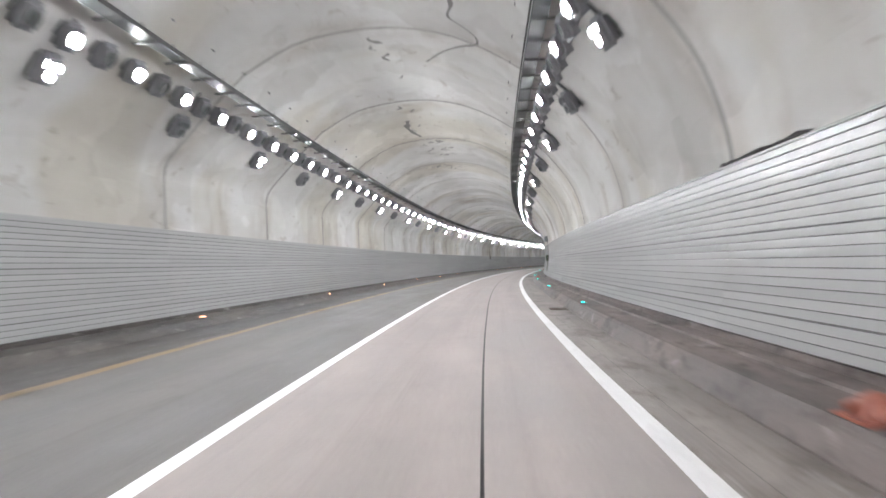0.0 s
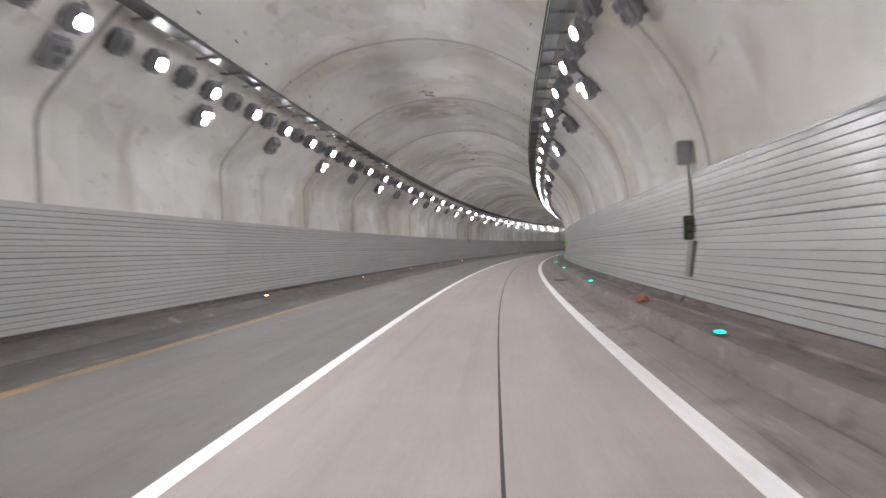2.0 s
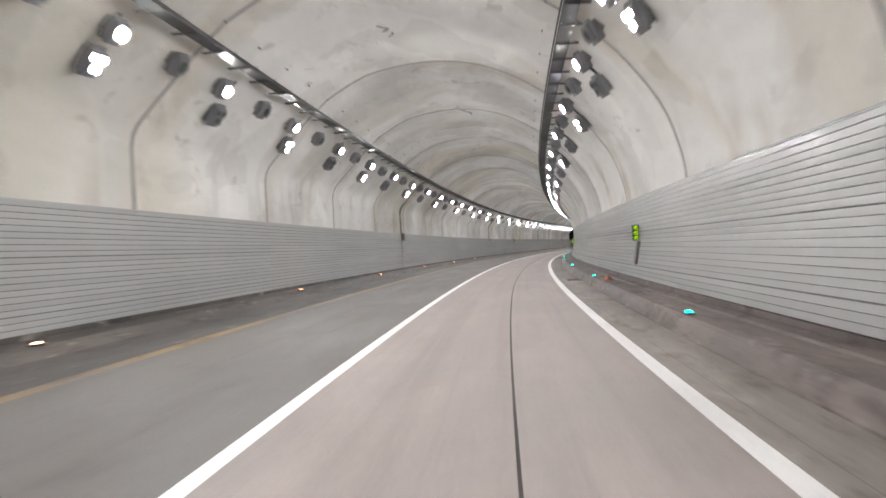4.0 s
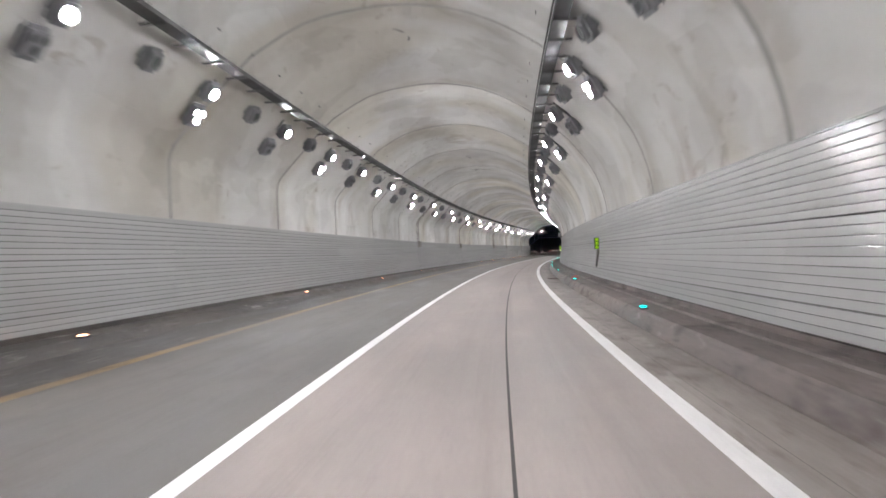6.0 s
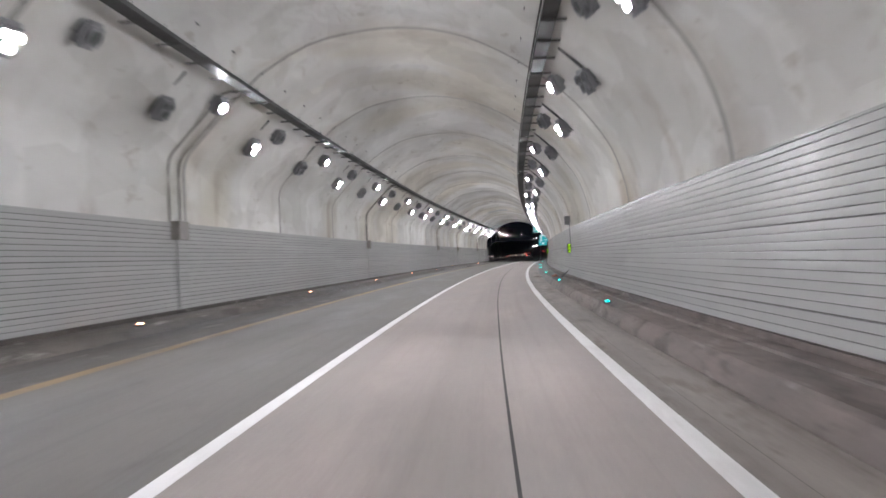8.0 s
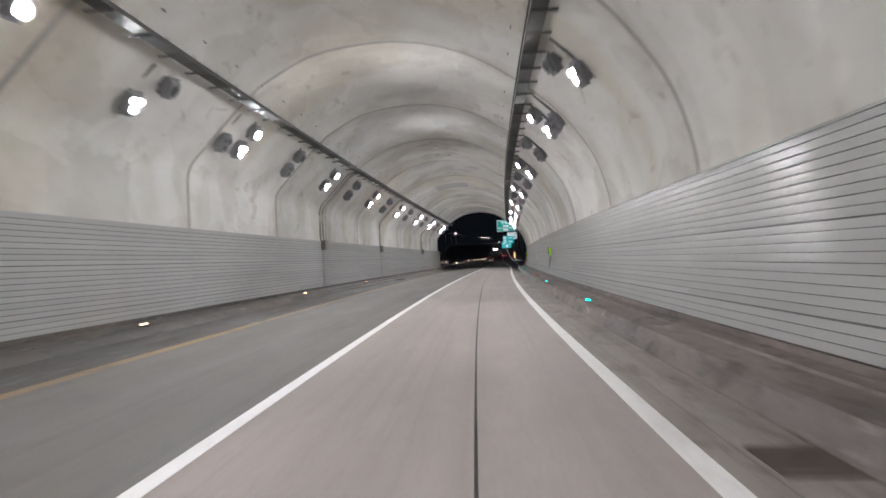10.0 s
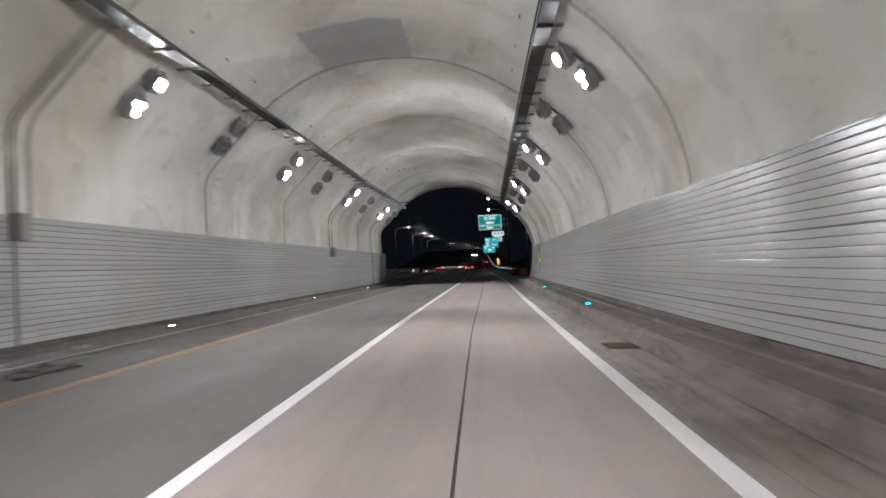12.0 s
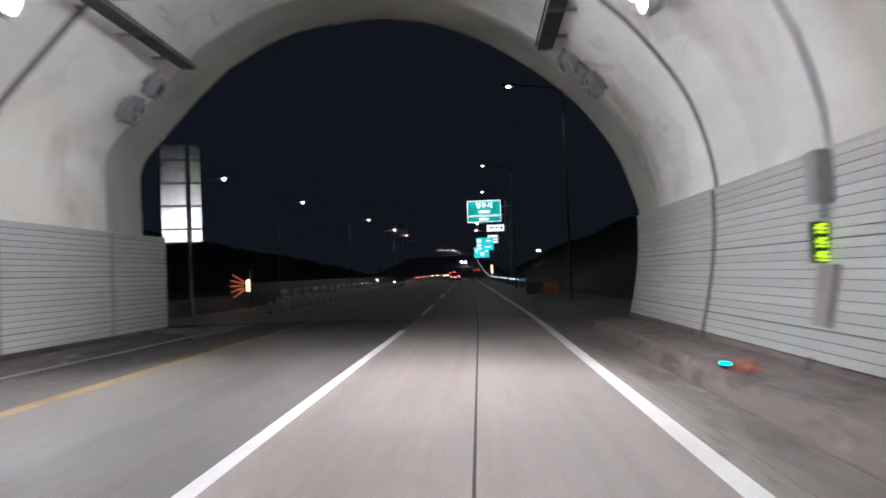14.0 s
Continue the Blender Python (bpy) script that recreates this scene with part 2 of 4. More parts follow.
        far.interpolation_type = "SMOOTHSTEP"
        far.inputs["From Min"].default_value, far.inputs["From Max"].default_value = 1.0, 0.25
        l.new(math_node("ADD", math_node("MULTIPLY", dy, dy), math_node("MULTIPLY", dx, dx)), far.inputs["Value"])
        col = blend(col, (0.66, 0.59, 0.51), math_node("MULTIPLY", math_node("MULTIPLY", far.outputs[0], ragged), k), "MULTIPLY")
    hsv, r3 = n.new("ShaderNodeHueSaturation"), n.new("ShaderNodeMapRange")
    r3.inputs["To Min"].default_value, r3.inputs["To Max"].default_value = 0.80, 1.08
    l.new(info.outputs["Random"], r3.inputs["Value"])
    l.new(r3.outputs[0], hsv.inputs["Value"])
    l.new(col, hsv.inputs["Color"])
    l.new(hsv.outputs["Color"], b.inputs["Base Color"])
    b.inputs["Roughness"].default_value = 0.82
    bp = n.new("ShaderNodeBump")
    bp.inputs["Strength"].default_value, bp.inputs["Distance"].default_value = 0.08, 0.02
    l.new(math_node("ADD", mid, grain), bp.inputs["Height"])
    l.new(bp.outputs[0], b.inputs["Normal"])


M_LINING = mat("lining_concrete", (0.6, 0.6, 0.56), 0.8, build=lambda t, b: lining_surface(t, b, (0.865, 0.86, 0.84), (0.745, 0.74, 0.715), (0.62, 0.55, 0.49)))
M_PORTAL = surf("portal_concrete", (0.34, 0.338, 0.305), (0.48, 0.476, 0.435), size=2.0, fine=9, bump=0.25, vary=0.04, streak=0.5)
M_GROOVE = surf("joint_filler", (0.06, 0.055, 0.05), (0.12, 0.11, 0.10), size=1.0, fine=20, vary=0)
M_STRIP = surf("joint_strip", (0.20, 0.19, 0.18), (0.40, 0.385, 0.36), size=0.8, fine=14, bump=0.2, vary=0.15)
# dark sheet colour that paints the shade in the open gaps between slats
M_BACKING = surf("gap_shade_backing", (0.08, 0.076, 0.073), (0.15, 0.145, 0.14), size=1.0, fine=20, vary=0)
M_PANEL = surf("white_enamel", (0.415, 0.413, 0.408), (0.485, 0.484, 0.479), size=3.5, scale=(1.0, 0.25, 1.0), fine=9, bump=0.02, vary=0.05, rough=(0.10, 0.15), streak=0.10, stain=(0.8, 0.78, 0.75), fine_amount=0.25)


def add_gloss(m, share, rough):
    """A thin even gloss over a dusty coat."""
    n, l = m.node_tree.nodes, m.node_tree.links
    b, out = n["Principled BSDF"], n["Material Output"]
    b.inputs["Specular IOR Level"].default_value = 0.0
    gloss, mix = n.new("ShaderNodeBsdfGlossy"), n.new("ShaderNodeMixShader")
    gloss.inputs["Color"].default_value = (0.95, 0.95, 0.95, 1)
    gloss.inputs["Roughness"].default_value = rough
    mix.inputs[0].default_value = share
    l.new(b.outputs[0], mix.inputs[1])
    l.new(gloss.outputs[0], mix.inputs[2])
    l.new(mix.outputs[0], out.inputs["Surface"])


add_gloss(M_PANEL, 0.062, 0.14)

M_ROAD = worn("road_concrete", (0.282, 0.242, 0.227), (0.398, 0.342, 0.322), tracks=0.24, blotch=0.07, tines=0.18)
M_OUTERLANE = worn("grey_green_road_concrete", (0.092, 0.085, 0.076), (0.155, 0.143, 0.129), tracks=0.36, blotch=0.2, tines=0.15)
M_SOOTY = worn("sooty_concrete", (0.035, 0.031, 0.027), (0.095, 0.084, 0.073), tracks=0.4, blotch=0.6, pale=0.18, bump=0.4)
M_GUTTER = worn("dirty_concrete", (0.20, 0.172, 0.155), (0.36, 0.318, 0.292), tracks=0.55, blotch=0.6, pale=0.25, bump=0.4)
M_KERB = worn("kerb_concrete", (0.122, 0.098, 0.090), (0.268, 0.222, 0.204), tracks=0.35, blotch=0.85, pale=0.30, bump=0.5)
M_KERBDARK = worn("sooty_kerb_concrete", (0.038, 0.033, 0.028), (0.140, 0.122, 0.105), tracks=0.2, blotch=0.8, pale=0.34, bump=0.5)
M_WHITE = worn("white_line_paint", (0.76, 0.74, 0.745), (0.90, 0.885, 0.89), tracks=0.12, blotch=0.22, bump=0.15, rough=(0.4, 0.6), dirt=(0.62, 0.58, 0.56))
M_YELLOW = worn("yellow_line_paint", (0.12, 0.087, 0.046), (0.285, 0.184, 0.060), tracks=0.35, blotch=0.8, bump=0.15, rough=(0.5, 0.7))
M_OUTROAD = worn("dark_road_concrete", (0.20, 0.180, 0.176), (0.31, 0.280, 0.272), tracks=0.35, blotch=0.25, tines=0.1)
M_SEAM = mat("saw_cut_sealant", (0.045, 0.04, 0.038), 0.8)
M_STEEL = surf("galvanised_steel", (0.045, 0.044, 0.043), (0.10, 0.098, 0.095), metal=0.0, size=0.5, fine=30, bump=0.05, vary=0.1, rough=(0.62, 0.85))
add_gloss(M_STEEL, 0.08, 0.34)
M_DARKSTEEL = surf("dusty_grey_paint", (0.06, 0.06, 0.063), (0.13, 0.13, 0.135), size=0.4, fine=40, bump=0.05, vary=0.12, rough=(0.5, 0.8))
M_LAMPBODY = surf("lamp_grey_paint", (0.185, 0.188, 0.198), (0.31, 0.313, 0.325), size=0.4, fine=40, bump=0.05, vary=0.15, rough=(0.5, 0.8))
M_GREYBOX = surf("grey_box_paint", (0.20, 0.205, 0.21), (0.32, 0.325, 0.33), size=0.4, fine=30, bump=0.05, vary=0.1, rough=(0.4, 0.6))
M_GLASSOFF = mat("lamp_glass_off", (0.13, 0.145, 0.14), 0.25)
M_LIT = mat("lamp_glow", (1.0, 0.985, 0.985), 0.4, emit=LAMP)
M_AMBER = mat("amber_led", (1.0, 0.47, 0.25), 0.4, emit=6.0)
M_TEAL = mat("green_led", (0.0, 0.76, 0.64), 0.4, emit=3.6)
M_SIGNLED = mat("yellow_green_led", (0.42, 0.80, 0.01), 0.4, emit=0.2)
M_SIGNBACK = mat("sign_face_dark", (0.02, 0.05, 0.02), 0.4)
M_ORANGE = surf("hydrant_red_paint", (0.24, 0.07, 0.045), (0.42, 0.14, 0.09), size=0.3, fine=30, vary=0.1, rough=(0.4, 0.6))
M_GRATE = surf("rusty_iron", (0.09, 0.07, 0.058), (0.19, 0.15, 0.125), size=0.3, fine=40, vary=0)
M_SOIL = surf("dark_soil", (0.05, 0.055, 0.04), (0.11, 0.105, 0.085), size=6, fine=8, bump=0.4, vary=0)
M_BARRIER = surf("barrier_concrete", (0.11, 0.105, 0.095), (0.20, 0.192, 0.175), size=1.0, fine=12, vary=0.05)
M_SIGNALU = surf("sign_back_aluminium", (0.84, 0.85, 0.87), (0.93, 0.94, 0.95), metal=0.9, size=0.6, fine=20, vary=0, rough=(0.12, 0.24))
M_POLE = surf("pole_steel", (0.12, 0.12, 0.125), (0.2, 0.2, 0.205), metal=0.3, size=0.6, fine=20, vary=0.05, rough=(0.4, 0.6))
# emission on the sign colours stands in for headlight beams thrown back
M_SIGNGREEN = mat("glowing_sign_green", (0.0, 0.29, 0.25), 0.4, emit=0.095)
M_SIGNWHITE = mat("glowing_sign_white", (0.80, 0.88, 0.90), 0.4, emit=0.15)
M_SIGNBLUE = mat("glowing_sign_teal", (0.02, 0.42, 0.45), 0.4, emit=0.16)
M_FARLIT = mat("street_lamp_glow", (1.0, 0.95, 0.88), 0.4, emit=170.0)
M_VALLEY = mat("far_town_light", (1.0, 0.93, 0.85), 0.4, emit=5.0)
M_HEADLIGHT = mat("headlight_glow", (1.0, 0.97, 0.95), 0.4, emit=4.0)
M_WARM = mat("warm_far_light", (1.0, 0.78, 0.6), 0.4, emit=2.0)
M_RED = mat("red_tail_light", (1.0, 0.10, 0.07), 0.4, emit=0.9)
# slight emission in place of headlights caught by the vanes
M_CHEVRON = mat("glowing_red_vane", (0.75, 0.16, 0.08), 0.5, emit=0.04)


# ---- building helpers ----
def link(name, bm, material, parent=None, label=""):
    me = bpy.data.meshes.new(name)
    bm.to_mesh(me)
    bm.free()
    return link_mesh(name, me, material, parent, label)


def link_mesh(name, me, material, parent=None, label=""):
    for m in material if isinstance(material, (list, tuple)) else [material]:
        me.materials.append(m)
    ob = new(name, me)
    if parent is not None:
        ob.parent = parent
    if label:
        ob["label"] = label
    return ob


def part(name, bm, material, parent, label=""):
    return link(name, bm, material, parent, label)


def thing(name, label, category, group="", kind="", m=None):
    ob = new(name)
    ob.empty_display_size = 0.1
    if m is not None:
        ob.matrix_world = m
    return tagged(ob, label, category, group, kind)


def block(size, centre=(0, 0, 0), bevel=0.0, turn=None, bm=None):
    """A box, bevelled where asked, added to bm."""
    own = bmesh.new()
    bmesh.ops.create_cube(own, size=1.0)
    bmesh.ops.scale(own, vec=size, verts=own.verts)
    if bevel:
        bmesh.ops.bevel(own, geom=own.edges[:], offset=bevel, segments=2, affect="EDGES")
    m = Matrix.Translation(centre) @ (turn.to_4x4() if turn is not None else Matrix())
    bmesh.ops.transform(own, matrix=m, verts=own.verts)
    if bm is None:
        return own
    tmp = bpy.data.meshes.new("tmp")
    own.to_mesh(tmp)
    own.free()
    bm.from_mesh(tmp)
    bpy.data.meshes.remove(tmp)
    return bm


def rod(a, b, r, r2=None, sides=10, bm=None):
    """A round bar from a to b."""
    a, b = Vector(a), Vector(b)
    own = bm or bmesh.new()
    d = b - a
    m = Matrix.Translation((a + b) / 2) @ d.to_track_quat("Z", "Y").to_matrix().to_4x4()
    bmesh.ops.create_cone(own, cap_ends=True, segments=sides, radius1=r, radius2=r if r2 is None else r2, depth=d.length, matrix=m)
    return own


def pipe(points, r, sides=8, bm=None):
    """One continuous round tube through the points."""
    own = bm or bmesh.new()
    pts = [Vector(p) for p in points]
    rings = []
    for i, p in enumerate(pts):
        d = (pts[min(i + 1, len(pts) - 1)] - pts[max(i - 1, 0)]).normalized()
        q = d.to_track_quat("Z", "Y").to_matrix()
        rings.append([own.verts.new(p + q @ Vector((r * math.cos(math.tau * k / sides), r * math.sin(math.tau * k / sides), 0))) for k in range(sides)])
    for a, b in zip(rings[:-1], rings[1:]):
        # line the rings up so that the tube does not twist
        k0 = min(range(sides), key=lambda k: (b[k].co - a[0].co).length)
        for k in range(sides):
            own.faces.new((a[k], a[(k + 1) % sides], b[(k0 + k + 1) % sides], b[(k0 + k) % sides]))
    own.faces.new(rings[0][::-1])
    own.faces.new(rings[-1])
    bmesh.ops.recalc_face_normals(own, faces=own.faces[:])
    return own


def lay_uv(me, coords):
    """Coordinates across and along the tunnel, in metres, for each vertex."""
    layer = me.uv_layers.new(name="lay")
    idx = np.empty(len(me.loops), dtype=np.int32)
    me.loops.foreach_get("vertex_index", idx)
    layer.data.foreach_set("uv", np.array(coords, dtype=np.float32)[idx].ravel())


def sweep_mesh(name, profile, s0, s1, step=2.0, closed=False, caps=False):
    """A strip or solid that follows the tunnel: profile of (u, z)."""
    n = max(1, int(round((s1 - s0) / step)))
    ss = [s0 + (s1 - s0) * i / n for i in range(n + 1)]
    verts, faces, coords, k = [], [], [], len(profile)
    run = [profile[0][0]]
    for a, b in zip(profile[:-1], profile[1:]):
        run.append(run[-1] + math.hypot(b[0] - a[0], b[1] - a[1]))
    for s in ss:
        verts += [at(s, u, z) for u, z in profile]
        coords += [(r, s) for r in run]
    for i in range(n):
        for j in range(k if closed else k - 1):
            a, b = i * k + j, i * k + (j + 1) % k
            faces.append((a, b, b + k, a + k))
    if caps:
        faces.append(tuple(range(k))[::-1])
        faces.append(tuple(n * k + j for j in range(k)))
    me = bpy.data.meshes.new(name)
    me.from_pydata(verts, [], faces)
    me.update()
    lay_uv(me, coords)
    return me


def sweep(name, profile, s0, s1, material, parent=None, label="", **k):
    return link_mesh(name, sweep_mesh(name, profile, s0, s1, **k), material, parent, label)


def smooth(points, n=4):
    """Catmull-Rom through points."""
    p = [points[0]] + list(points) + [points[-1]]
    out = []
    for i in range(1, len(p) - 2):
        for j in range(n):
            t = j / n
            q = []
            for c in (0, 1):
                a, b, d, e = p[i - 1][c], p[i][c], p[i + 1][c], p[i + 2][c]
                q.append(0.5 * (2 * b + (d - a) * t + (2 * a - 5 * b + 4 * d - e) * t * t + (3 * b - a - 3 * d + e) * t**3))
            out.append(tuple(q))
    return out + [points[-1]]


# ---- the tunnel's section: right wall up over the crown to the upright left wall ----
RIGHT = [(5.31, -0.35), (5.33, 0.15), (5.465, 0.8), (5.577, 1.5), (5.61, 2.2), (5.56, 2.9), (5.27, 3.84), (4.78, 4.62), (4.07, 5.42), (2.87, 6.33), (1.6, 6.98), (0.3, 7.28), (-1.0, 7.28), (-2.45, 7.0), (-3.75, 6.30)]
LEFT = [(-4.44, 5.67), (-5.02, 5.06), (-5.60, 4.45), (-5.76, 4.26), (-5.86, 4.05), (-5.90, 3.8), (-5.90, -0.35)]  # a straight haunch, a tight bend, an upright wall
SECTION = smooth(RIGHT, 3) + LEFT
R_WALL = smooth(RIGHT[:8], 4)


def right_u(z):
    return float(np.interp(z, [p[1] for p in R_WALL], [p[0] for p in R_WALL]))


def section_ring(off):
    """The section pushed outwards by off."""
    c = (-0.15, 2.4)
    out = []
    for u, z in SECTION:
        d = Vector((u - c[0], z - c[1]))
        out.append((u + d.x / d.length * off, z + d.y / d.length * off))
    return out


JOINT = 9.714
JOINTS = [76.44 + JOINT * k for k in range(-9, 28)]  # ends of the lining's pours
lining = thing("tunnel_lining", "pale grey weathered concrete tunnel lining with water stains", "tunnel wall", kind="structure")
cuts = [BACK] + [j for j in JOINTS if BACK + 2 < j < PORTAL - 4] + [345.0, PORTAL - 2.1]
for a, b in zip(cuts[:-1], cuts[1:]):
    ring = SECTION + section_ring(0.35)[::-1]
    sweep("lining_segment", ring, a + 0.05, b - 0.05, M_LINING, lining, step=2.4, closed=True, caps=True)
for j in cuts[1:-1]:
    wide = 0.10 if j == 345.0 else 0.085
    sweep("joint_strip", section_ring(-0.003) + section_ring(0.1)[::-1], j - wide, j + wide, M_GROOVE if j == 345.0 else M_STRIP, lining, "dark stained joint strip", step=1.0, closed=True, caps=True)
sweep("joint_filler", section_ring(0.035) + section_ring(0.4)[::-1], BACK, PORTAL - 2.2, M_GROOVE, lining, "dark filler in the pour joints", step=4.0, closed=True)
def collar_ring(off):
    """The collar's opening: the section, moved a little to the left above the cladding."""
    return [(u - 0.09 * max(0.0, min(1.0, (z - 2.5) / 0.8)), z) for u, z in section_ring(off)]


sweep("portal_collar", collar_ring(0.004) + section_ring(0.9)[::-1], PORTAL - 2.05, PORTAL, M_PORTAL, lining, "greenish grey concrete portal collar", step=1.0, closed=True, caps=True)
for ob in lining.children:
    for p in ob.data.polygons:
        p.use_smooth = True
    ob.data.set_sharp_from_angle(angle=radians(35))
tail = [(u, z) for u, z in section_ring(0.3)]
me = bpy.data.meshes.new("tunnel_end_wall")
me.from_pydata([at(BACK + 0.3, u, z) for u, z in tail], [], [tuple(range(len(tail)))])
tagged(link_mesh("wall_back", me, M_LINING), "plain concrete wall that closes the tunnel behind", "wall", kind="structure")

SEC_U = [p[0] for p in SECTION][::-1]
SEC_Z = [p[1] for p in SECTION][::-1]


def crown_z(u):
    """Height of the lining over the offset u, for the vault between the walls."""
    keep = [(a, b) for a, b in zip(SEC_U, SEC_Z) if b > 4.4]
    return float(np.interp(u, [k[0] for k in keep], [k[1] for k in keep]))


def ribbon(name, line, width, material, label):
    """A thin mark on the vault along a wandering line of (s, u)."""
    verts, faces = [], []
    for i, (s, u) in enumerate(line):
        w = width * (0.55 + 0.9 * noise.noise((s * 0.9, u * 3, 1.7)) ** 2 * 3)
        a, b = line[max(0, i - 1)], line[min(len(line) - 1, i + 1)]
        ds, du = b[0] - a[0], b[1] - a[1]
        k = math.hypot(ds, du) or 1
        for sg in (-1, 1):
            ss, uu = s - sg * du / k * w, u + sg * ds / k * w
            verts.append(at(ss, uu, crown_z(uu) - 0.006))
        if i:
            faces.append((2 * i - 2, 2 * i - 1, 2 * i + 1, 2 * i))
    me = bpy.data.meshes.new(name)
    me.from_pydata(verts, [], faces)
    return link_mesh(name, me, material, lining, label)


M_CRACK = surf("seepage_mark", (0.13, 0.124, 0.117), (0.27, 0.26, 0.245), size=0.4, fine=18, vary=0.1)
walker = random.Random(11)
for s0, s1, u0 in ((12, 17.5, -0.5), (28.7, 31.5, -0.54), (33.4, 35.6, -0.55), (38.4, 40.6, -0.65), (43.0, 45.2, -0.56), (47.0, 54.0, -0.55), (57.0, 59.6, -0.8), (84.2, 85.2, -0.62), (100, 111, -0.46), (120, 122.5, -0.9), (134, 136.5, -0.3), (148, 150.5, -0.4), (166, 168, -0.5), (196, 198, -0.4), (282.0, 284.2, -0.4), (297.0, 298.0, -0.5)):
    s, u, path = s0, u0, []
    while s < s1:
        path.append((s, u))
        s += 0.22
        u += walker.uniform(-0.17, 0.17) + 0.12 * (u0 - u)
    for i in range(0, len(path) - 3, 4):
        if walker.random() < 0.85:
            aside = walker.uniform(-0.35, 0.35)
            ribbon("seepage_mark", [(a, b + aside) for a, b in path[i : i + walker.randint(3, 5)]], walker.uniform(0.04, 0.075), M_CRACK, "dark seepage mark along the crown")
stroke = smooth([(41.7, -1.0), (43.3, -1.19), (44.7, -1.12), (46.3, -0.9)], 6)
ribbon("seepage_mark", stroke, 0.09, M_CRACK, "broad dark seepage stroke in the crown")
# mottles, short and thick, side by side
for s0, u0, u1, count in ((48.0, -0.7, 0.1, 4), (50.6, -0.7, 0.3, 5), (58.2, -1.6, -0.4, 9), (59.6, -0.8, 0.2, 4), (84.6, -0.9, -0.4, 4), (204.8, -1.0, 0.5, 7), (287.0, -1.0, 0.1, 9), (297.6, -0.9, 0.0, 6), (53.2, -0.6, 0.3, 3)):
    for k in range(count):
        a, b = s0 + walker.uniform(-0.7, 0.7), u0 + (u1 - u0) * (k + walker.random()) / count
        lean = walker.uniform(-0.12, 0.12)
        ribbon("seepage_mark", [(a + 0.16 * i, b + lean * i + walker.uniform(-0.05, 0.05)) for i in range(walker.randint(3, 6))], walker.uniform(0.05, 0.10), M_CRACK, "dark seepage mark along the crown")
for s0, u0, u1 in ((14.5, 0.4, 1.6), (15.5, 1.5, 0.6), (46.8, 0.4, 1.4), (58.9, 1.4, -0.5), (58.2, -1.9, -0.9), (106.4, -2.1, 0.8), (128.5, -0.2, 1.3), (140.0, -1.6, 0.8), (237.5, -1.8, -0.4), (325.6, -1.2, 0.2)):
    path = [(s0 + 0.35 * math.sin(5 * k) * k + walker.uniform(-0.08, 0.08), u0 + (u1 - u0) * k) for k in [i / 14 for i in range(15)]]
    ribbon("crack", path, 0.022, M_CRACK, "wandering dark crack in the crown")

for i in range(5):
    s0 = 334.3 + 0.28 * i + walker.uniform(-0.1, 0.1)
    ribbon("rust_mark", [(s0 + 0.25 * k, -2.7 + 0.24 * i + 0.02 * k) for k in range(5 if i else 3)], 0.035, M_GRATE, "short rusty mark in the crown")
ribbon("rust_mark", [(331.2 + 0.15 * k, -3.1 + 0.08 * (k % 2)) for k in range(7)], 0.05, M_ORANGE, "red-brown rust mark in the crown")
bend = smooth([(24.2, 1.62), (25.1, 1.66), (26.1, 1.55), (26.6, 1.89), (27.1, 2.16), (27.8, 2.15), (28.6, 1.75), (29.9, 1.18), (31.4, 0.65)], 5)
ribbon("crack", bend, 0.05, M_CRACK, "broad wandering dark stain in the crown")

# grey mortar repair in the crown, with ragged sides
M_REPAIR = surf("repair_mortar", (0.42, 0.43, 0.43), (0.53, 0.535, 0.53), size=1.2, fine=12, bump=0.1, vary=0)
grid, faces = [], []
for i in range(13):
    a = -2.25 + 0.10 * noise.noise((i * 0.7, 0.3, 0))
    e = 0.30 + 0.16 * noise.noise((i * 0.9, 4.1, 0))
    for k in range(9):
        u = a + (e - a) * k / 8
        s = 305.6 + 0.45 * noise.noise((u * 1.3, 9.0, 0)) + i * 0.30 if i < 12 else 309.45
        grid.append(at(s, u, crown_z(u) - 0.008))
    if i:
        faces += [(9 * i - 9 + k, 9 * i - 8 + k, 9 * i + 1 + k, 9 * i + k) for k in range(8)]
me = bpy.data.meshes.new("repair_patch")
me.from_pydata(grid, [], faces)
link_mesh("repair_patch", me, M_REPAIR, lining, "flat grey mortar repair in the crown")

# ---- road ----
SEAM_S = [12, 28, 70, 86, 127, 156, 173, 190, 208, 222, 267, 284, 303, 320, 340]
SEAM_U = [2.135, 2.13, 1.975, 1.97, 1.925, 2.05, 2.14, 2.18, 2.19, 2.14, 1.92, 1.77, 1.725, 1.80, 1.80]


def seam_u(s):
    return float(np.interp(s, SEAM_S, SEAM_U))


road = thing("road", "worn light grey concrete tunnel road with a saw-cut joint", "road", kind="structure")
zr = lambda u: CROSS * u
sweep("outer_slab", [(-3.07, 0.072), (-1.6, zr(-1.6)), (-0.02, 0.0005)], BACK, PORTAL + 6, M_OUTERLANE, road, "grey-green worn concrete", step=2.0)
sweep("left_slab", [(-0.02, 0.0005), (0.7, zr(0.7)), (1.5, zr(1.5))], BACK, PORTAL + 6, M_ROAD, road, step=2.0)
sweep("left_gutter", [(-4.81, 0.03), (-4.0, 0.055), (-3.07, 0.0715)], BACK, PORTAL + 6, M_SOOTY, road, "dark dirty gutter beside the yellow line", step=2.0)


